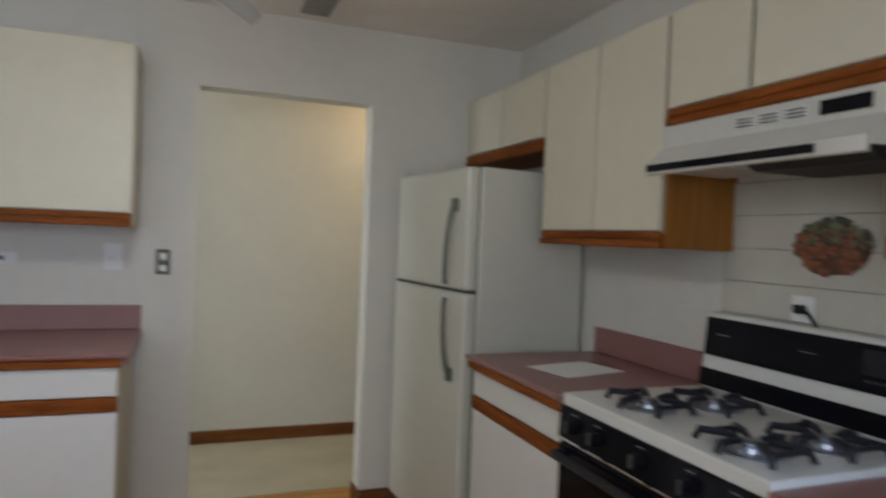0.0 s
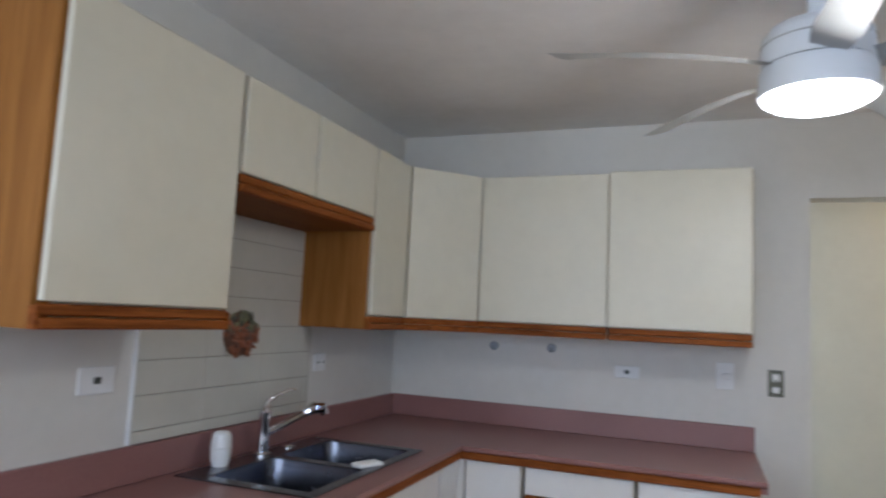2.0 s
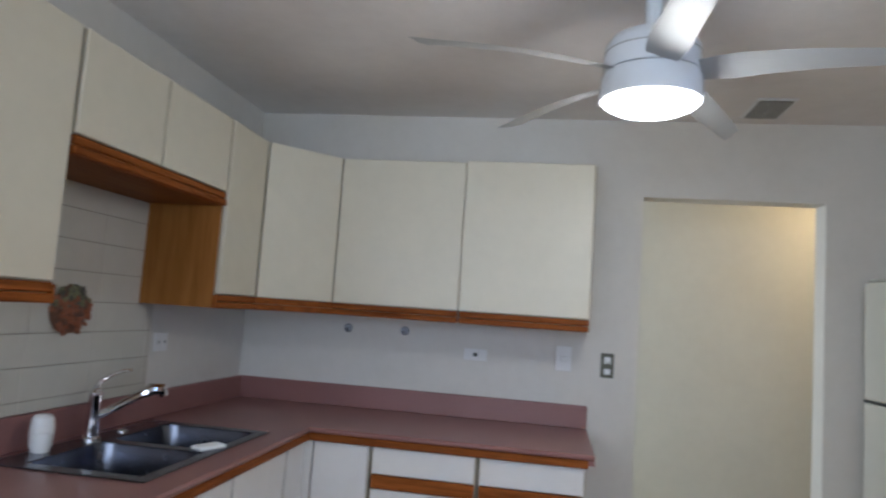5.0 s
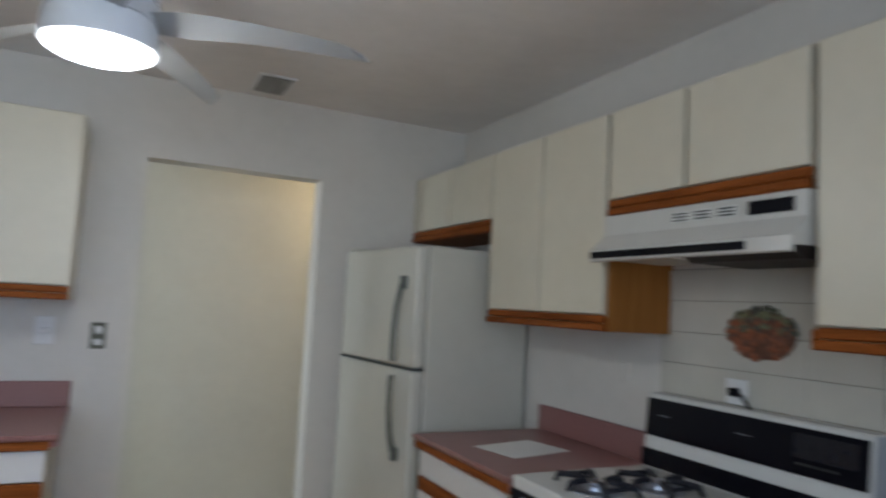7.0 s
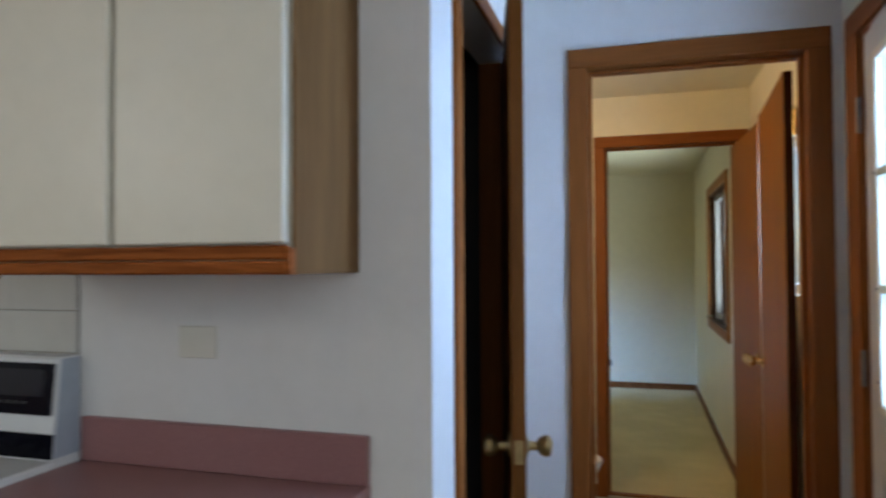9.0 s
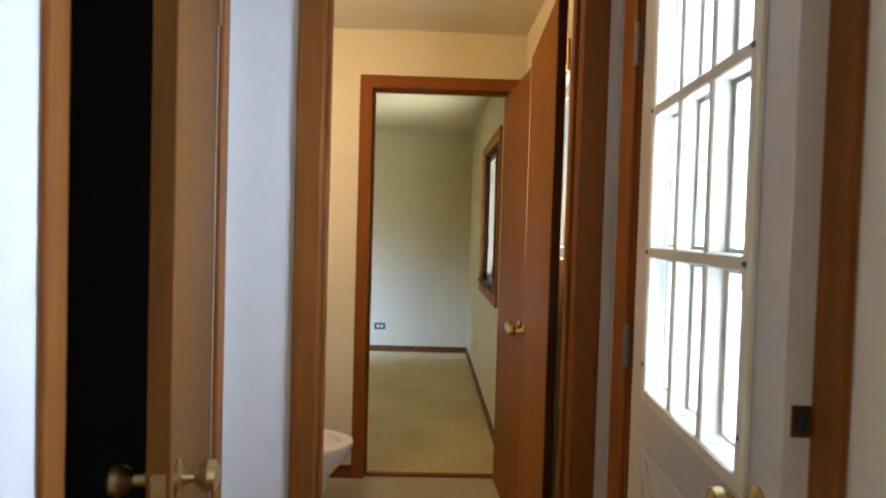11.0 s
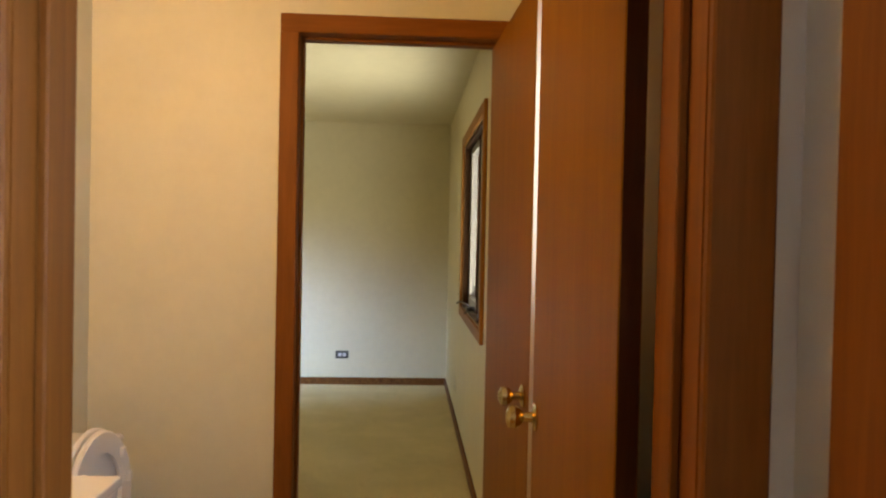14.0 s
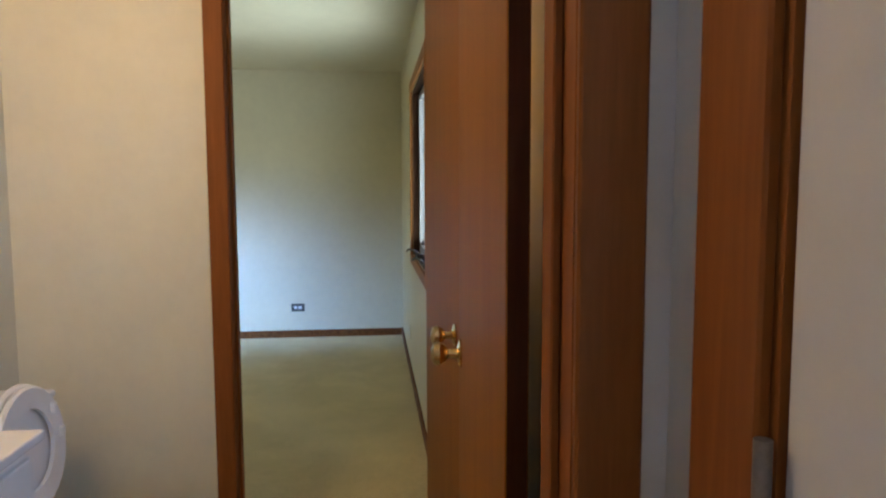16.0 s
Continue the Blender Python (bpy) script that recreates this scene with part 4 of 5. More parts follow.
rd = part("refrigerator_door", bx(FX, FY + 0.002, 0.10, FX + 0.055, FY + FW - 0.002, 1.142, r=0.014, seg=3), M_FRIDGE, fr)
part("door_gap_strip", bx(FX + 0.003, FY + 0.002, 1.142, FX + 0.052, FY + FW - 0.004, 1.152), M_DARKGREY, fr)
part("gasket", bx(FX + 0.055, FY + 0.008, 0.11, FX + 0.060, FY + FW - 0.008, 1.648), M_GASKET, fr)
part("toe_grille", bx(FX + 0.03, FY + 0.01, 0.01, FX + 0.06, FY + FW - 0.01, 0.09, r=0.002), M_DARKGREY, fr)
hy = FY + 0.095
for par, zs in ((fd, (1.515, 1.485, 1.40, 1.30, 1.20, 1.175)), (rd, (0.785, 0.815, 0.89, 0.99, 1.09, 1.118))):
    outs = (0.004, -0.022, -0.036, -0.044, -0.044, -0.040)
    pts = [(FX + o, hy + (0.0 if i < 2 else 0.004), z) for i, (o, z) in enumerate(zip(outs, zs))]
    bm = bmesh.new()
    tube(bm, pts, [0.013, 0.012, 0.011, 0.011, 0.011, 0.012], 8)
    part("door_handle", bm, M_HANDLE, par, "dark bowed plastic handle", smooth=True)
    part("handle_foot", bx(FX - 0.024, hy - 0.014, min(zs[0], zs[1]) - 0.012, FX + 0.003, hy + 0.014, max(zs[0], zs[1]) + 0.012, r=0.004), M_HANDLE, par)
part("hinge_cover", bx(FX + 0.01, FY + FW - 0.08, 1.655, FX + 0.12, FY + FW - 0.02, 1.668, r=0.004), M_FRIDGE, fr)
fr.rotation_euler[2] = radians(6)

pp = solid("paper_sheet", bx(-0.14, -0.105, 0, 0.14, 0.105, 0.0012), M_PAPER, "white sheet of paper lying on the rose countertop", "paper")
pp.location, pp.rotation_euler[2] = (1.865, 2.555, CT + 0.0012), radians(12)

# ---- ceiling fan ----
CX, CY = 0.41, 2.275
fan = thing("ceiling_fan", (CX, CY, CEIL), "white five-blade ceiling fan with lit round diffuser", "ceiling fan")
part("canopy", lathe(bmesh.new(), [(0.07, 0), (0.07, -0.03), (0.05, -0.06), (0.022, -0.075), (0.022, -0.21)], (CX, CY, CEIL)), M_FANWHITE, fan, smooth=True)
part("motor_housing", lathe(bmesh.new(), [(0.0, 0.145), (0.03, 0.145), (0.07, 0.14), (0.105, 0.125), (0.122, 0.10), (0.124, 0.062), (0.124, 0.030)], (CX, CY, 2.03), n=40), M_FANWHITE, fan, smooth=True)
part("seam_ring", lathe(bmesh.new(), [(0.119, 0.026), (0.119, 0.032)], (CX, CY, 2.03), n=40), M_DARKGREY, fan, smooth=True)
part("upper_seam_ring", lathe(bmesh.new(), [(0.1225, 0.080), (0.1245, 0.081), (0.1245, 0.083), (0.1225, 0.084)], (CX, CY, 2.03), n=40), M_SLAT, fan, smooth=True)
lk = part("light_housing", lathe(bmesh.new(), [(0.124, 0.027), (0.129, 0.015), (0.131, -0.03), (0.130, -0.045), (0.124, -0.045)], (CX, CY, 2.03), n=40), M_FANWHITE, fan, smooth=True)
part("diffuser", lathe(bmesh.new(), [(0.1235, 0.0), (0.121, -0.008), (0.10, -0.02), (0.06, -0.029), (0.0, -0.033)], (CX, CY, 1.986), n=40), M_DISC, lk, "round lit diffuser", smooth=True)


def blade(angle):
    bm = bmesh.new()
    c, s = math.cos(radians(angle)), math.sin(radians(angle))
    rows = []
    n = 10
    for i in range(n + 1):
        u = i / n
        r = 0.10 + u * 0.525
        half = 0.034 + 0.018 * min(1, u * 6) - 0.020 * u
        zc = 2.062 - 0.010 * u + 0.012 * math.sin(math.pi * u)
        pitch = radians(19 - 9 * u)
        skew = 0.02 * u
        row = []
        for v, dz in ((-1, 0), (0, 0.004), (1, 0), (0, -0.004)):
            w = v * half + skew
            dz2 = -v * half * math.tan(pitch) + (dz if v == 0 else 0)
            q = r + (0.030 * v if i == n else 0.0)
            row.append(bm.verts.new((CX + q * c - w * s, CY + q * s + w * c, zc + dz2)))
        rows.append(row)
    for a, b in zip(rows, rows[1:]):
        for i in range(4):
            j = (i + 1) % 4
            bm.faces.new((a[i], a[j], b[j], b[i]))
    bm.faces.new(rows[0])
    bm.faces.new(list(reversed(rows[-1])))
    return bm


for i in range(5):
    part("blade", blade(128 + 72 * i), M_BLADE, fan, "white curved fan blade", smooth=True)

vt = thing("ceiling_vent", (1.06, 3.48, CEIL), "grey metal ceiling vent with slats", "ceiling vent")
part("frame", bx(0.98, 3.355, CEIL - 0.008, 1.14, 3.615, CEIL, r=0.002), M_FANWHITE, vt)
part("backing", bx(0.994, 3.370, CEIL - 0.0095, 1.126, 3.602, CEIL - 0.0082), M_DARKGREY, vt)
part("damper_bar", bx(1.055, 3.372, CEIL - 0.016, 1.065, 3.600, CEIL - 0.0142), M_SLAT, vt)
for i in range(9):
    y = 3.378 + 0.026 * i
    part("slat", bx(0.995, y, CEIL - 0.014, 1.125, y + 0.010, CEIL - 0.0095), M_SLAT, vt)

# ---- doors ----


def door_knob(par, x, y, z, side, mat, axis="y"):
    ax = axis if side > 0 else "-" + axis
    t = part("door_knob", lathe(bmesh.new(), [(0.0, 0), (0.03, 0), (0.03, 0.004), (0.012, 0.010), (0.010, 0.028), (0.020, 0.036), (0.026, 0.048), (0.024, 0.060), (0.012, 0.066), (0.0, 0.067)], (x, y, z), ax, 24), mat, par, "round brass door knob", smooth=True)
    return t


def leaf(name, hinge, width, height, direction, angle, label, knob_mat, mat, thick=0.035, knob_z=0.93, hinges=True):
    """A flush door leaf, built along x from its hinge and then turned; its body lies on the -y side."""
    hx, hy_ = hinge
    t = thing(name, (hx, hy_, 0.01), label, "door")
    x0, x1 = sorted((hx, hx + direction * width))
    slab_ = part("leaf_panel", bx(x0, hy_ - thick, 0.012, x1, hy_, height, r=0.0015), mat, t)
    hinge_edge = (hx - 0.0001, hx + 0.001) if direction < 0 else (hx - 0.001, hx + 0.0001)
    part("edge_band", bx(hinge_edge[0], hy_ - thick + 0.002, 0.014, hinge_edge[1], hy_ - 0.002, height - 0.002), M_LEAFEDGE, t, "hinge edge with painted shade")
    kx = hx + direction * (width - 0.062)
    door_knob(t, kx, hy_, knob_z, 1, knob_mat)
    door_knob(t, kx, hy_ - thick, knob_z, -1, knob_mat)
    ex = hx + direction * width
    part("latch_plate", bx(ex - 0.001, hy_ - thick / 2 - 0.011, knob_z - 0.028, ex + 0.0012, hy_ - thick / 2 + 0.011, knob_z + 0.028), knob_mat, t)
    if hinges:
        for z in (0.25, height - 0.22):
            part("hinge", lathe(bmesh.new(), [(0.0, 0), (0.006, 0), (0.006, 0.09), (0.0, 0.09)], (hx - direction * 0.004, hy_ - thick - 0.004, z), n=10), knob_mat, t)
    t.rotation_euler[2] = radians(angle)
    return t


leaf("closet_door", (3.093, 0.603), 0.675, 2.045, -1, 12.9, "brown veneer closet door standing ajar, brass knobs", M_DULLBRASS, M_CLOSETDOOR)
leaf("bathroom_door", (3.335, -0.312), 0.715, 2.018, 1, -2.9, "brown veneer bathroom door swung open, brass knob", M_BRASS, M_DOOR, thick=0.029, knob_z=0.955)
bd = leaf("bedroom_door", (4.945, -0.345), 0.695, 2.03, -1, 2.5, "brown veneer bedroom door swung open into the bathroom", M_BRASS, M_DOOR, knob_z=0.925)
# Strip whose pale colour stands in for daylight on the wooden edge.
part("latch_edge", bx(4.2485, -0.378, 0.02, 4.2497, -0.347, 2.025), M_LITEDGE, bd, "latch edge painted pale for window light")
part("strike_plate", bx(3.295, 0.3205, 0.93, 3.318, 0.3232, 0.99), M_BRASS, dt1)

# back door, part glazed, ajar
HX, HY = 3.008, -0.458
xd = thing("back_door", (HX, HY, 0.01), "grey-white back door, nine-lite glazed, standing ajar", "door")
W_, T_ = 0.762, 0.044
gx0, gx1, gz0, gz1 = HX - 0.65, HX - 0.15, 1.0, 1.91
for a in ((HX - W_, 0.012, gx0, 2.02), (gx1, 0.012, HX, 2.02)):
    part("stile", bx(a[0], HY - T_, a[1], a[2], HY, a[3], r=0.001), M_XDOOR, xd)
part("lower_panel", bx(gx0, HY - T_, 0.012, gx1, HY, gz0), M_XDOOR, xd)
part("top_rail", bx(gx0, HY - T_, gz1, gx1, HY, 2.02), M_XDOOR, xd)
for a in ((gx0 - 0.022, gz0 - 0.022, gx0 + 0.006, gz1 + 0.022), (gx1 - 0.006, gz0 - 0.022, gx1 + 0.022, gz1 + 0.022)):
    part("glazing_bead", bx(a[0], HY - 0.002, a[1], a[2], HY + 0.012, a[3], r=0.004), M_SASH, xd)
for z in (gz0 - 0.022, gz1 - 0.006):
    part("glazing_bead", bx(gx0 + 0.006, HY - 0.002, z, gx1 - 0.006, HY + 0.012, z + 0.028, r=0.004), M_SASH, xd)
px, pz = (gx1 - gx0) / 3, (gz1 - gz0) / 3
for i in (1, 2):
    part("muntin", bx(gx0 + i * px - 0.011, HY - 0.042, gz0, gx0 + i * px + 0.012, HY + 0.008, gz1, r=0.003), M_SASH, xd)
    part("muntin", bx(gx0, HY - 0.0425, gz0 + i * pz - 0.012, gx1, HY + 0.009, gz0 + i * pz + 0.012, r=0.003), M_SASH, xd)
for i in range(3):
    for j in range(3):
        u0, u1, v0, v1 = gx0 + i * px + 0.011, gx0 + (i + 1) * px - 0.011, gz0 + j * pz + 0.012, gz0 + (j + 1) * pz - 0.012
        for a in ((u0, v0, u0 + 0.008, v1), (u1 - 0.008, v0, u1, v1), (u0 + 0.008, v0, u1 - 0.008, v0 + 0.008), (u0 + 0.008, v1 - 0.008, u1 - 0.008, v1)):
            part("pane_bead", bx(a[0], HY - 0.036, a[1], a[2], HY - 0.0245, a[3], r=0.002), M_SASH, xd)
        g = part("pane", bx(gx0 + i * px + 0.002, HY - 0.024, gz0 + j * pz + 0.002, gx0 + (i + 1) * px - 0.002, HY - 0.020, gz0 + (j + 1) * pz - 0.002), M_GLASS, xd, "clear glass pane")
        g.visible_shadow = False
# raised cross-buck moulding
lx0, lx1, lz0, lz1 = gx0 - 0.01, gx1 + 0.01, 0.16, 0.86
for a, b in (((lx0, lz0), (lx1, lz1)), ((lx0, lz1), (lx1, lz0))):
    d = (Vector(b) - Vector(a)).normalized()
    n_ = Vector((-d.y, d.x)) * 0.016
    q = [Vector(a) + n_, Vector(b) + n_, Vector(b) - n_, Vector(a) - n_]
    part("moulding", prism(bmesh.new(), [tuple(v) for v in q], "y", HY, HY + 0.007 + (0.001 if b[1] == lz0 else 0)), M_XDOOR, xd)
for a in ((lx0 - 0.02, lz0, lx0, lz1), (lx1, lz0, lx1 + 0.02, lz1), (lx0 - 0.02, lz1, lx1 + 0.02, lz1 + 0.02), (lx0 - 0.02, lz0 - 0.02, lx1 + 0.02, lz0)):
    part("moulding", bx(a[0], HY, a[1], a[2], HY + 0.009, a[3], r=0.003), M_XDOOR, xd)
for z in (gz0 + 0.06, gz0 + pz, gz0 + 2 * pz):
    for x in (gx0 - 0.008, gx1 + 0.008):
        part("bead_screw", bx(x - 0.005, HY + 0.0122, z - 0.004, x + 0.005, HY + 0.015, z + 0.004, r=0.001), M_DARKGREY, xd)
door_knob(xd, HX - W_ + 0.058, HY, 0.980, 1, M_BRASS)
for z in (0.980, 1.115):
    part("latch_plate", bx(HX - W_ - 0.0015, HY - 0.034, z - 0.020, HX - W_ + 0.001, HY - 0.010, z + 0.020), M_BRONZE, xd)
    part("latch_bolt", bx(HX - W_ - 0.012, HY - 0.028, z - 0.010, HX - W_ - 0.001, HY - 0.016, z + 0.010, r=0.002), M_BLACKMAT, xd)
for z in (0.23, 1.075, 1.79):
    part("hinge", lathe(bmesh.new(), [(0.0, 0), (0.007, 0), (0.007, 0.10), (0.0, 0.10)], (HX + 0.004, HY + 0.016, z - 0.05), n=12), M_HINGE, xd, "grey steel hinge", smooth=True)
xd.rotation_euler[2] = radians(-3.84)

# ---- outside the back door ----
sd = thing("storm_door", (2.65, YS - 0.11, 0), "white aluminium storm door outside the back door", "storm door")
for a in ((2.282, 0.02, 2.335, 2.0), (2.957, 0.02, 3.010, 2.0)):
    part("stile", bx(a[0], YS - 0.115, a[1], a[2], YS - 0.09, a[3], r=0.002), M_SIDING, sd)
for z0, z1 in ((0.02, 0.25), (1.24, 1.29), (1.94, 2.0)):
    part("rail", bx(2.335, YS - 0.113, z0, 2.98, YS - 0.092, z1, r=0.002), M_SIDING, sd)
# Invented sunlit white wall, added so that the door panes turn bright.
nb = thing("bright_backdrop_wall", (2.5, -5.0, -0.2), "added white wall that brightens the view beyond the back door", "building")
part("wall", bx(-6, -5.3, -0.2, 11, -5.001, 8.8), M_SIDING, nb)

# ---- bedroom window ----
bw = thing("window_bedroom", (6.34, -0.42, 0.86), "oak-cased casement window with pale sashes and crank handles", "window")
bw["kind"] = "structure"
wx0, wx1, wz0, wz1 = 5.74, 6.93, 0.90, 1.95
for a in ((wx0 - 0.06, wz0, wx0, wz1), (wx1, wz0, wx1 + 0.06, wz1)):
    part("casing", bx(a[0], -0.42, a[1], a[2], -0.402, a[3], r=0.003), M_OAK_V, bw)
for z in (wz0 - 0.06, wz1):
    part("casing", bx(wx0 - 0.06, -0.42, z, wx1 + 0.06, -0.402, z + 0.06, r=0.003), M_OAK_V, bw)
for a in ((wx0, wx0 + 0.015), (wx1 - 0.015, wx1)):
    part("window_jamb", bx(a[0], -0.539, wz0, a[1], -0.421, wz1), M_WINWOOD, bw)
for z in (wz0, wz1 - 0.015):
    part("window_jamb", bx(wx0 + 0.015, -0.539, z, wx1 - 0.015, -0.421, z + 0.015), M_WINWOOD, bw)
mid = (wx0 + wx1) / 2
for a, b in ((wx0 + 0.015, mid - 0.01), (mid + 0.01, wx1 - 0.015)):
    s = part("sash", bx(a, -0.50, wz0 + 0.015, a + 0.045, -0.46, wz1 - 0.015, r=0.002), M_VINYL_SASH, bw)
    part("sash", bx(b - 0.045, -0.50, wz0 + 0.015, b, -0.46, wz1 - 0.015, r=0.002), M_VINYL_SASH, bw)
    part("sash", bx(a + 0.045, -0.50, wz0 + 0.015, b - 0.045, -0.46, wz0 + 0.065, r=0.002), M_VINYL_SASH, bw)
    part("sash", bx(a + 0.045, -0.50, wz1 - 0.06, b - 0.045, -0.46, wz1 - 0.015, r=0.002), M_VINYL_SASH, bw)
    g = part("pane", bx(a + 0.045, -0.483, wz0 + 0.065, b - 0.045, -0.479, wz1 - 0.06), M_GLASS, bw)
    g.visible_shadow = False
part("mullion", bx(mid - 0.01, -0.51, wz0 + 0.015, mid + 0.01, -0.45, wz1 - 0.015), M_WINWOOD, bw)
for x in (6.50, 5.95):
    cr = part("crank", bx(x - 0.03, -0.46, wz0 + 0.016, x + 0.03, -0.41, wz0 + 0.04, r=0.004), M_STEEL, bw)
    part("crank_handle", tube(bmesh.new(), [(x, -0.42, wz0 + 0.04), (x, -0.40, wz0 + 0.06), (x + 0.05, -0.37, wz0 + 0.065), (x + 0.09, -0.36, wz0 + 0.05)], 0.006, 8), M_STEEL, cr, smooth=True)

# simple frames: bath, living behind the camera, added unseen kitchen and far bedroom ones
for nm, x0, x1, y, z0, z1 in (("unseen_window_kitchen", -1.55, 1.0, YS - 0.07, 1.0, 2.1), ("window_living", -3.9, -2.3, YS - 0.07, 0.7, 2.1), ("window_bath", 3.84, 4.46, YS - 0.07, 1.24, 1.92), ("unseen_window_bedroom", 6.1, 7.7, 3.66, 0.8, 2.0)):
    w = thing(nm, ((x0 + x1) / 2, y, z0), "plain white framed window", "window")
    w["kind"] = "structure"
    for a in ((x0, z0, x0 + 0.04, z1), (x1 - 0.04, z0, x1, z1), (x0 + 0.04, z0, x1 - 0.04, z0 + 0.04), (x0 + 0.04, z1 - 0.04, x1 - 0.04, z1)):
        part("frame", bx(a[0], y - 0.02, a[1], a[2], y + 0.02, a[3]), M_WHITE, w)

# ---- bathroom ----
tl = thing("toilet", (4.50, 0.68, 0), "white porcelain toilet with seat and lid raised", "toilet")
TX = 4.50
bm = bmesh.new()


def oval(cx, cy, rx, ry, n=28, flat=0.0):
    return [(cx + rx * math.cos(2 * math.pi * i / n), cy + ry * math.sin(2 * math.pi * i / n)) for i in range(n)]


rings = []
for z, rx, ry, cy in ((0.0, 0.11, 0.20, 0.66), (0.08, 0.10, 0.19, 0.66), (0.2, 0.12, 0.20, 0.64), (0.29, 0.165, 0.235, 0.60), (0.357, 0.182, 0.25, 0.585), (0.372, 0.180, 0.248, 0.585),
                       (0.372, 0.135, 0.19, 0.585), (0.34, 0.128, 0.18, 0.585), (0.28, 0.10, 0.13, 0.60), (0.24, 0.05, 0.06, 0.60)):
    rings.append([bm.verts.new((x, y, z * 0.93)) for x, y in oval(TX, cy + 0.02, rx, ry)])
for a, b in zip(rings, rings[1:]):
    for i in range(len(a)):
        j = (i + 1) % len(a)
        bm.faces.new((a[i], a[j], b[j], b[i]))
bm.faces.new(rings[-1])
part("bowl", bm, M_PORCELAIN, tl, smooth=True)
part("tank", bx(TX - 0.235, 0.86, 0.39, TX + 0.235, 1.055, 0.665, r=0.02, seg=3), M_PORCELAIN, tl)
part("tank_lid", bx(TX - 0.245, 0.85, 0.667, TX + 0.245, 1.06, 0.692, r=0.01, seg=2), M_PORCELAIN, tl)
part("tank_foot", bx(TX - 0.12, 0.80, 0.20, TX + 0.12, 1.0, 0.392, r=0.02, seg=2), M_PORCELAIN, tl)
fl = part("flush_lever", tube(bmesh.new(), [(TX - 0.19, 0.862, 0.63), (TX - 0.19, 0.845, 0.63), (TX - 0.14, 0.838, 0.62), (TX - 0.11, 0.838, 0.612)], 0.006, 8), M_CHROME, tl, smooth=True)


def raised(y, rx, rz, zc, hole, thick, hinge_z=0.405, lean_=0.10):
    """An oval board standing on its edge, leaning back; hole: 0 or the inner share."""
    bm = bmesh.new()
    n = 36

    def ring(k, d):
        out = []
        for i in range(n):
            w = 2 * math.pi * i / n
            zz = zc + rz * k * math.sin(w)
            out.append(bm.verts.new((TX + rx * k * math.cos(w), y + d + lean_ * (zz - hinge_z), zz)))
        return out
    rows = [ring(0.97, 0), ring(1.0, thick * 0.35), ring(1.0, thick * 0.7), ring(0.97, thick)]
    if hole:
        rows = [ring(hole, 0.004)] + rows + [ring(hole, thick - 0.002)]
    for a, b in zip(rows, rows[1:] + ([rows[0]] if hole else [])):
        for i in range(n):
            j = (i + 1) % n
            bm.faces.new((a[i], a[j], b[j], b[i]))
    if not hole:
        bm.faces.new(rows[0])
        bm.faces.new(list(reversed(rows[-1])))
    return bm


st = part("seat", raised(0.785, 0.185, 0.178, 0.585, 0.64, 0.018), M_WHITE, tl, smooth=True)
part("lid", raised(0.808, 0.188, 0.182, 0.588, 0, 0.015), M_WHITE, tl, smooth=True)
for w in (35, 145, 0, 180):
    zz = 0.585 + 0.145 * math.sin(radians(w))
    part("bumper", bx(TX + 0.152 * math.cos(radians(w)) - 0.009, 0.772 + 0.1 * (zz - 0.405), zz - 0.016, TX + 0.152 * math.cos(radians(w)) + 0.009, 0.786 + 0.1 * (zz - 0.405), zz + 0.016, r=0.003), M_PAPER, st)

vn = thing("bathroom_vanity", (3.80, 0.85, 0), "white bathroom vanity cabinet with pale top", "vanity")
part("cabinet", bx(3.36, 0.655, 0.0, 4.17, 1.065, 0.725, r=0.002), M_WHITEDOOR, vn)
part("vanity_top", bx(3.335, 0.625, 0.727, 4.189, 1.068, 0.752, r=0.005, seg=2), M_PORCELAIN, vn)
for x0, x1 in ((3.38, 3.76), (3.77, 4.15)):
    d_ = part("door", bx(x0, 0.637, 0.10, x1, 0.653, 0.70, r=0.003), M_WHITEDOOR, vn)
    xx = x1 - 0.03 if x0 < 3.5 else x0 + 0.035
    part("door_handle", tube(bmesh.new(), [(xx, 0.637, 0.62), (xx, 0.615, 0.615), (xx, 0.612, 0.58), (xx, 0.615, 0.53), (xx, 0.637, 0.525)], 0.005, 8), M_CHROME, d_, smooth=True)

# ---- tiles and floor boards, joined to their walls ----


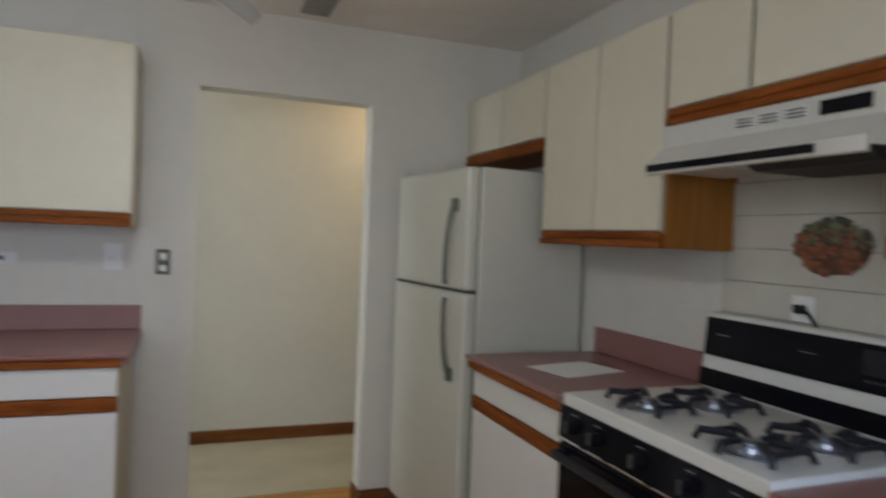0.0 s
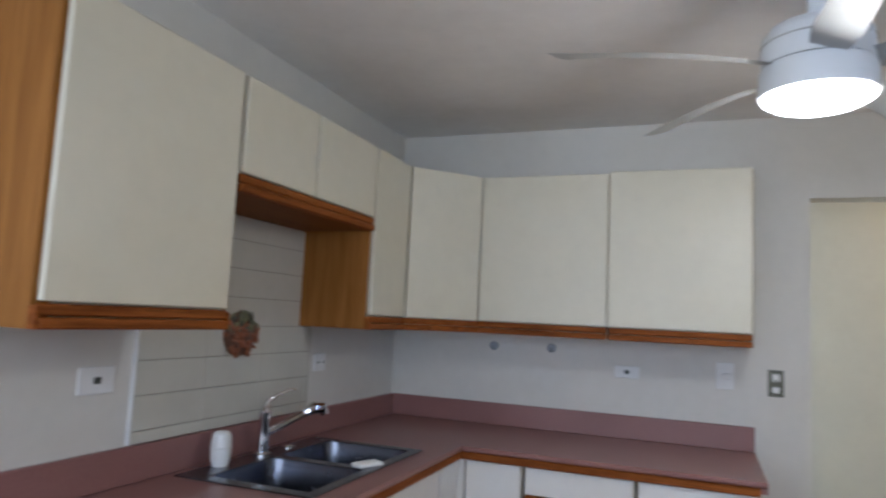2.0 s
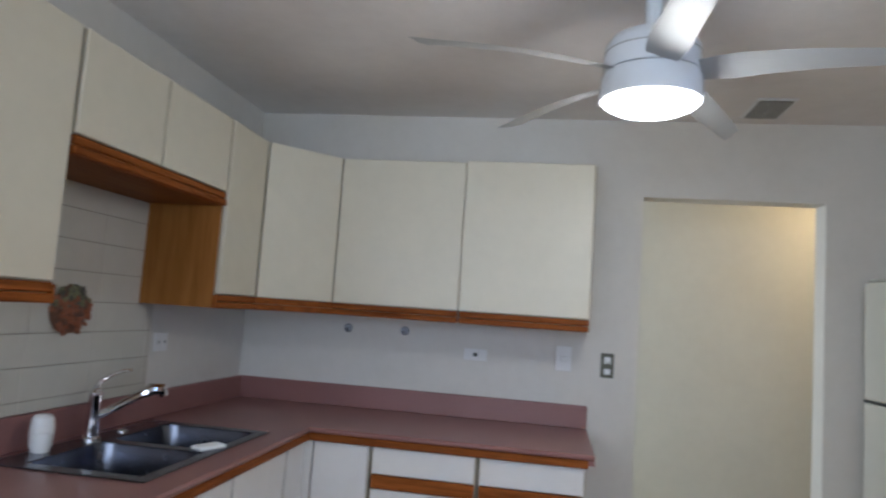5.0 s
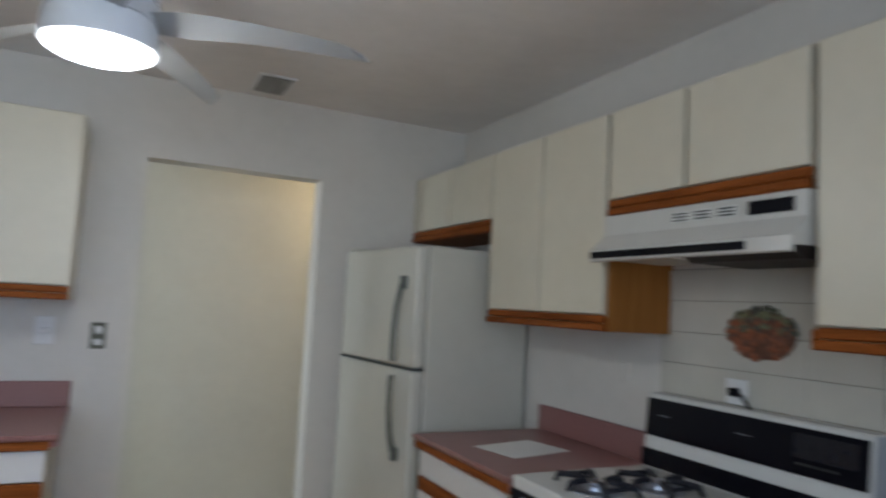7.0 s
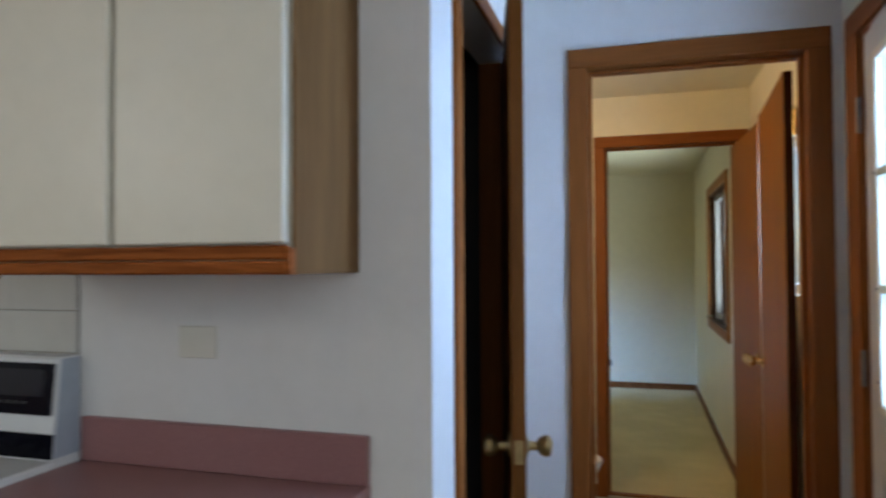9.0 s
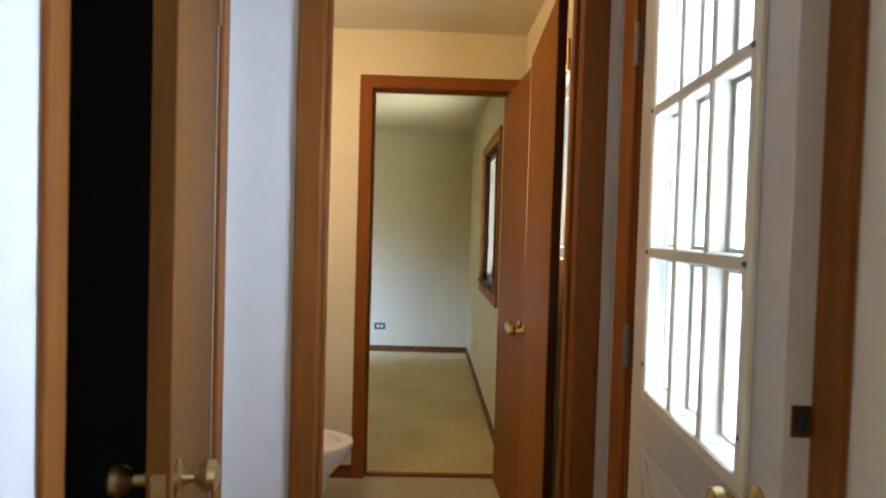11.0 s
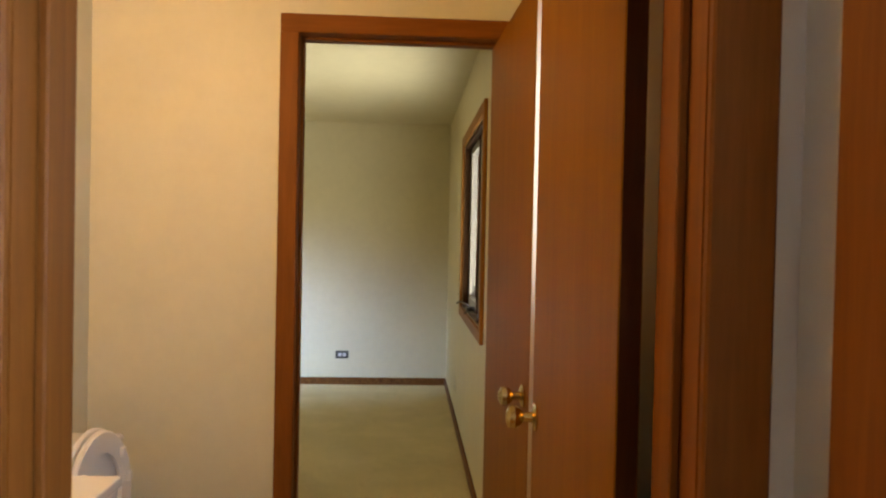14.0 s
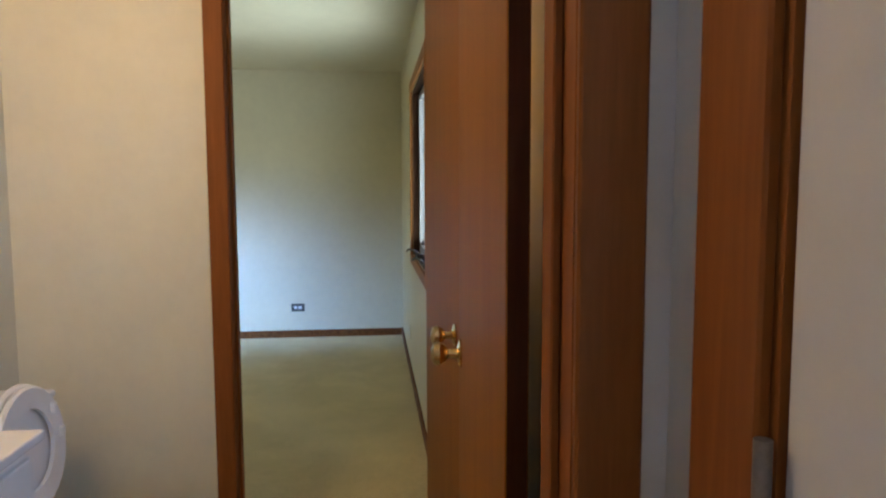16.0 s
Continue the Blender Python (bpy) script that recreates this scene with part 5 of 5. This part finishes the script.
def tiles(name, x, out, y0, y1, z0, z1, w, h, zline, ystart, skip=()):
    """Glazed tiles with recessed joints on a wall along y; each tile one part."""
    t = thing(name, (x, (y0 + y1) / 2, z0), "cream glazed tile panel with thin grey joints", "tile panel")
    t["kind"] = "structure"
    xa, xb = sorted((x, x + out * 0.006))
    part("grout", bx(xa, y0, z0, xb, y1, z1), M_GROUT, t)
    z = zline
    while z > z0:
        z -= h
    while z < z1 - 1e-4:
        y = ystart
        while y > y0:
            y -= w
        while y < y1 - 1e-4:
            a, b, c, d = max(y, y0) + 0.0006, min(y + w, y1) - 0.0006, max(z, z0) + 0.0013, min(z + h, z1) - 0.0013
            if b - a > 0.01 and d - c > 0.01:
                e0, e1 = sorted((x + out * 0.006, x + out * 0.0105))
                part("tile", bx(e0, a, c, e1, b, d, r=0.0008), M_TILE, t)
            y += w
        z += h
    return t


tiles("tile_panel_range", XE, -1, 1.47, 2.205, 0.93, 1.575, 0.205, 0.1025, 1.265, 1.47)
tp = tiles("tile_panel_sink", XW, 1, 1.992, 2.90, 1.015, 1.735, 0.295, 0.1, 1.152, 2.276)


part("edge_strip", bx(XW, 1.986, 1.016, XW + 0.012, 1.9915, ZB - 0.002, r=0.001), M_WHITE, tp, "white edging strip")

# kitchen floor boards
pl = thing("floor_kitchen", (0, 1.5, -0.015), "honey coloured wooden board floor", "floor")
pl["kind"] = "structure"
rnd = random.Random(11)
far = bmesh.new()
y = YS
k = 0
while y < YF - 1e-3:
    y1 = min(y + 0.085, YF)
    west, east = (-4.6, 3.2) if y1 < YN + 0.12 else (-1.2, 3.0)
    x = -4.6 - rnd.uniform(0, 0.9)
    while x < 3.2:
        x1 = x + 0.95
        a, b = max(x, west), min(x1, east)
        if b - a > 0.02:
            if a > -0.2 and b < 2.4 and y > 2.2 and k < 280:
                part("floor_board", bx(a + 0.0008, y + 0.0008, -0.015, b - 0.0008, y1 - 0.0008, 0.0, r=0.001), M_PLANK, pl)
                k += 1
            else:
                box(far, a + 0.0008, y + 0.0008, -0.015, b - 0.0008, y1 - 0.0008, 0.0)
        x = x1
    y = y1
part("far_floor_boards", far, M_PLANK, pl, kind="stuff")
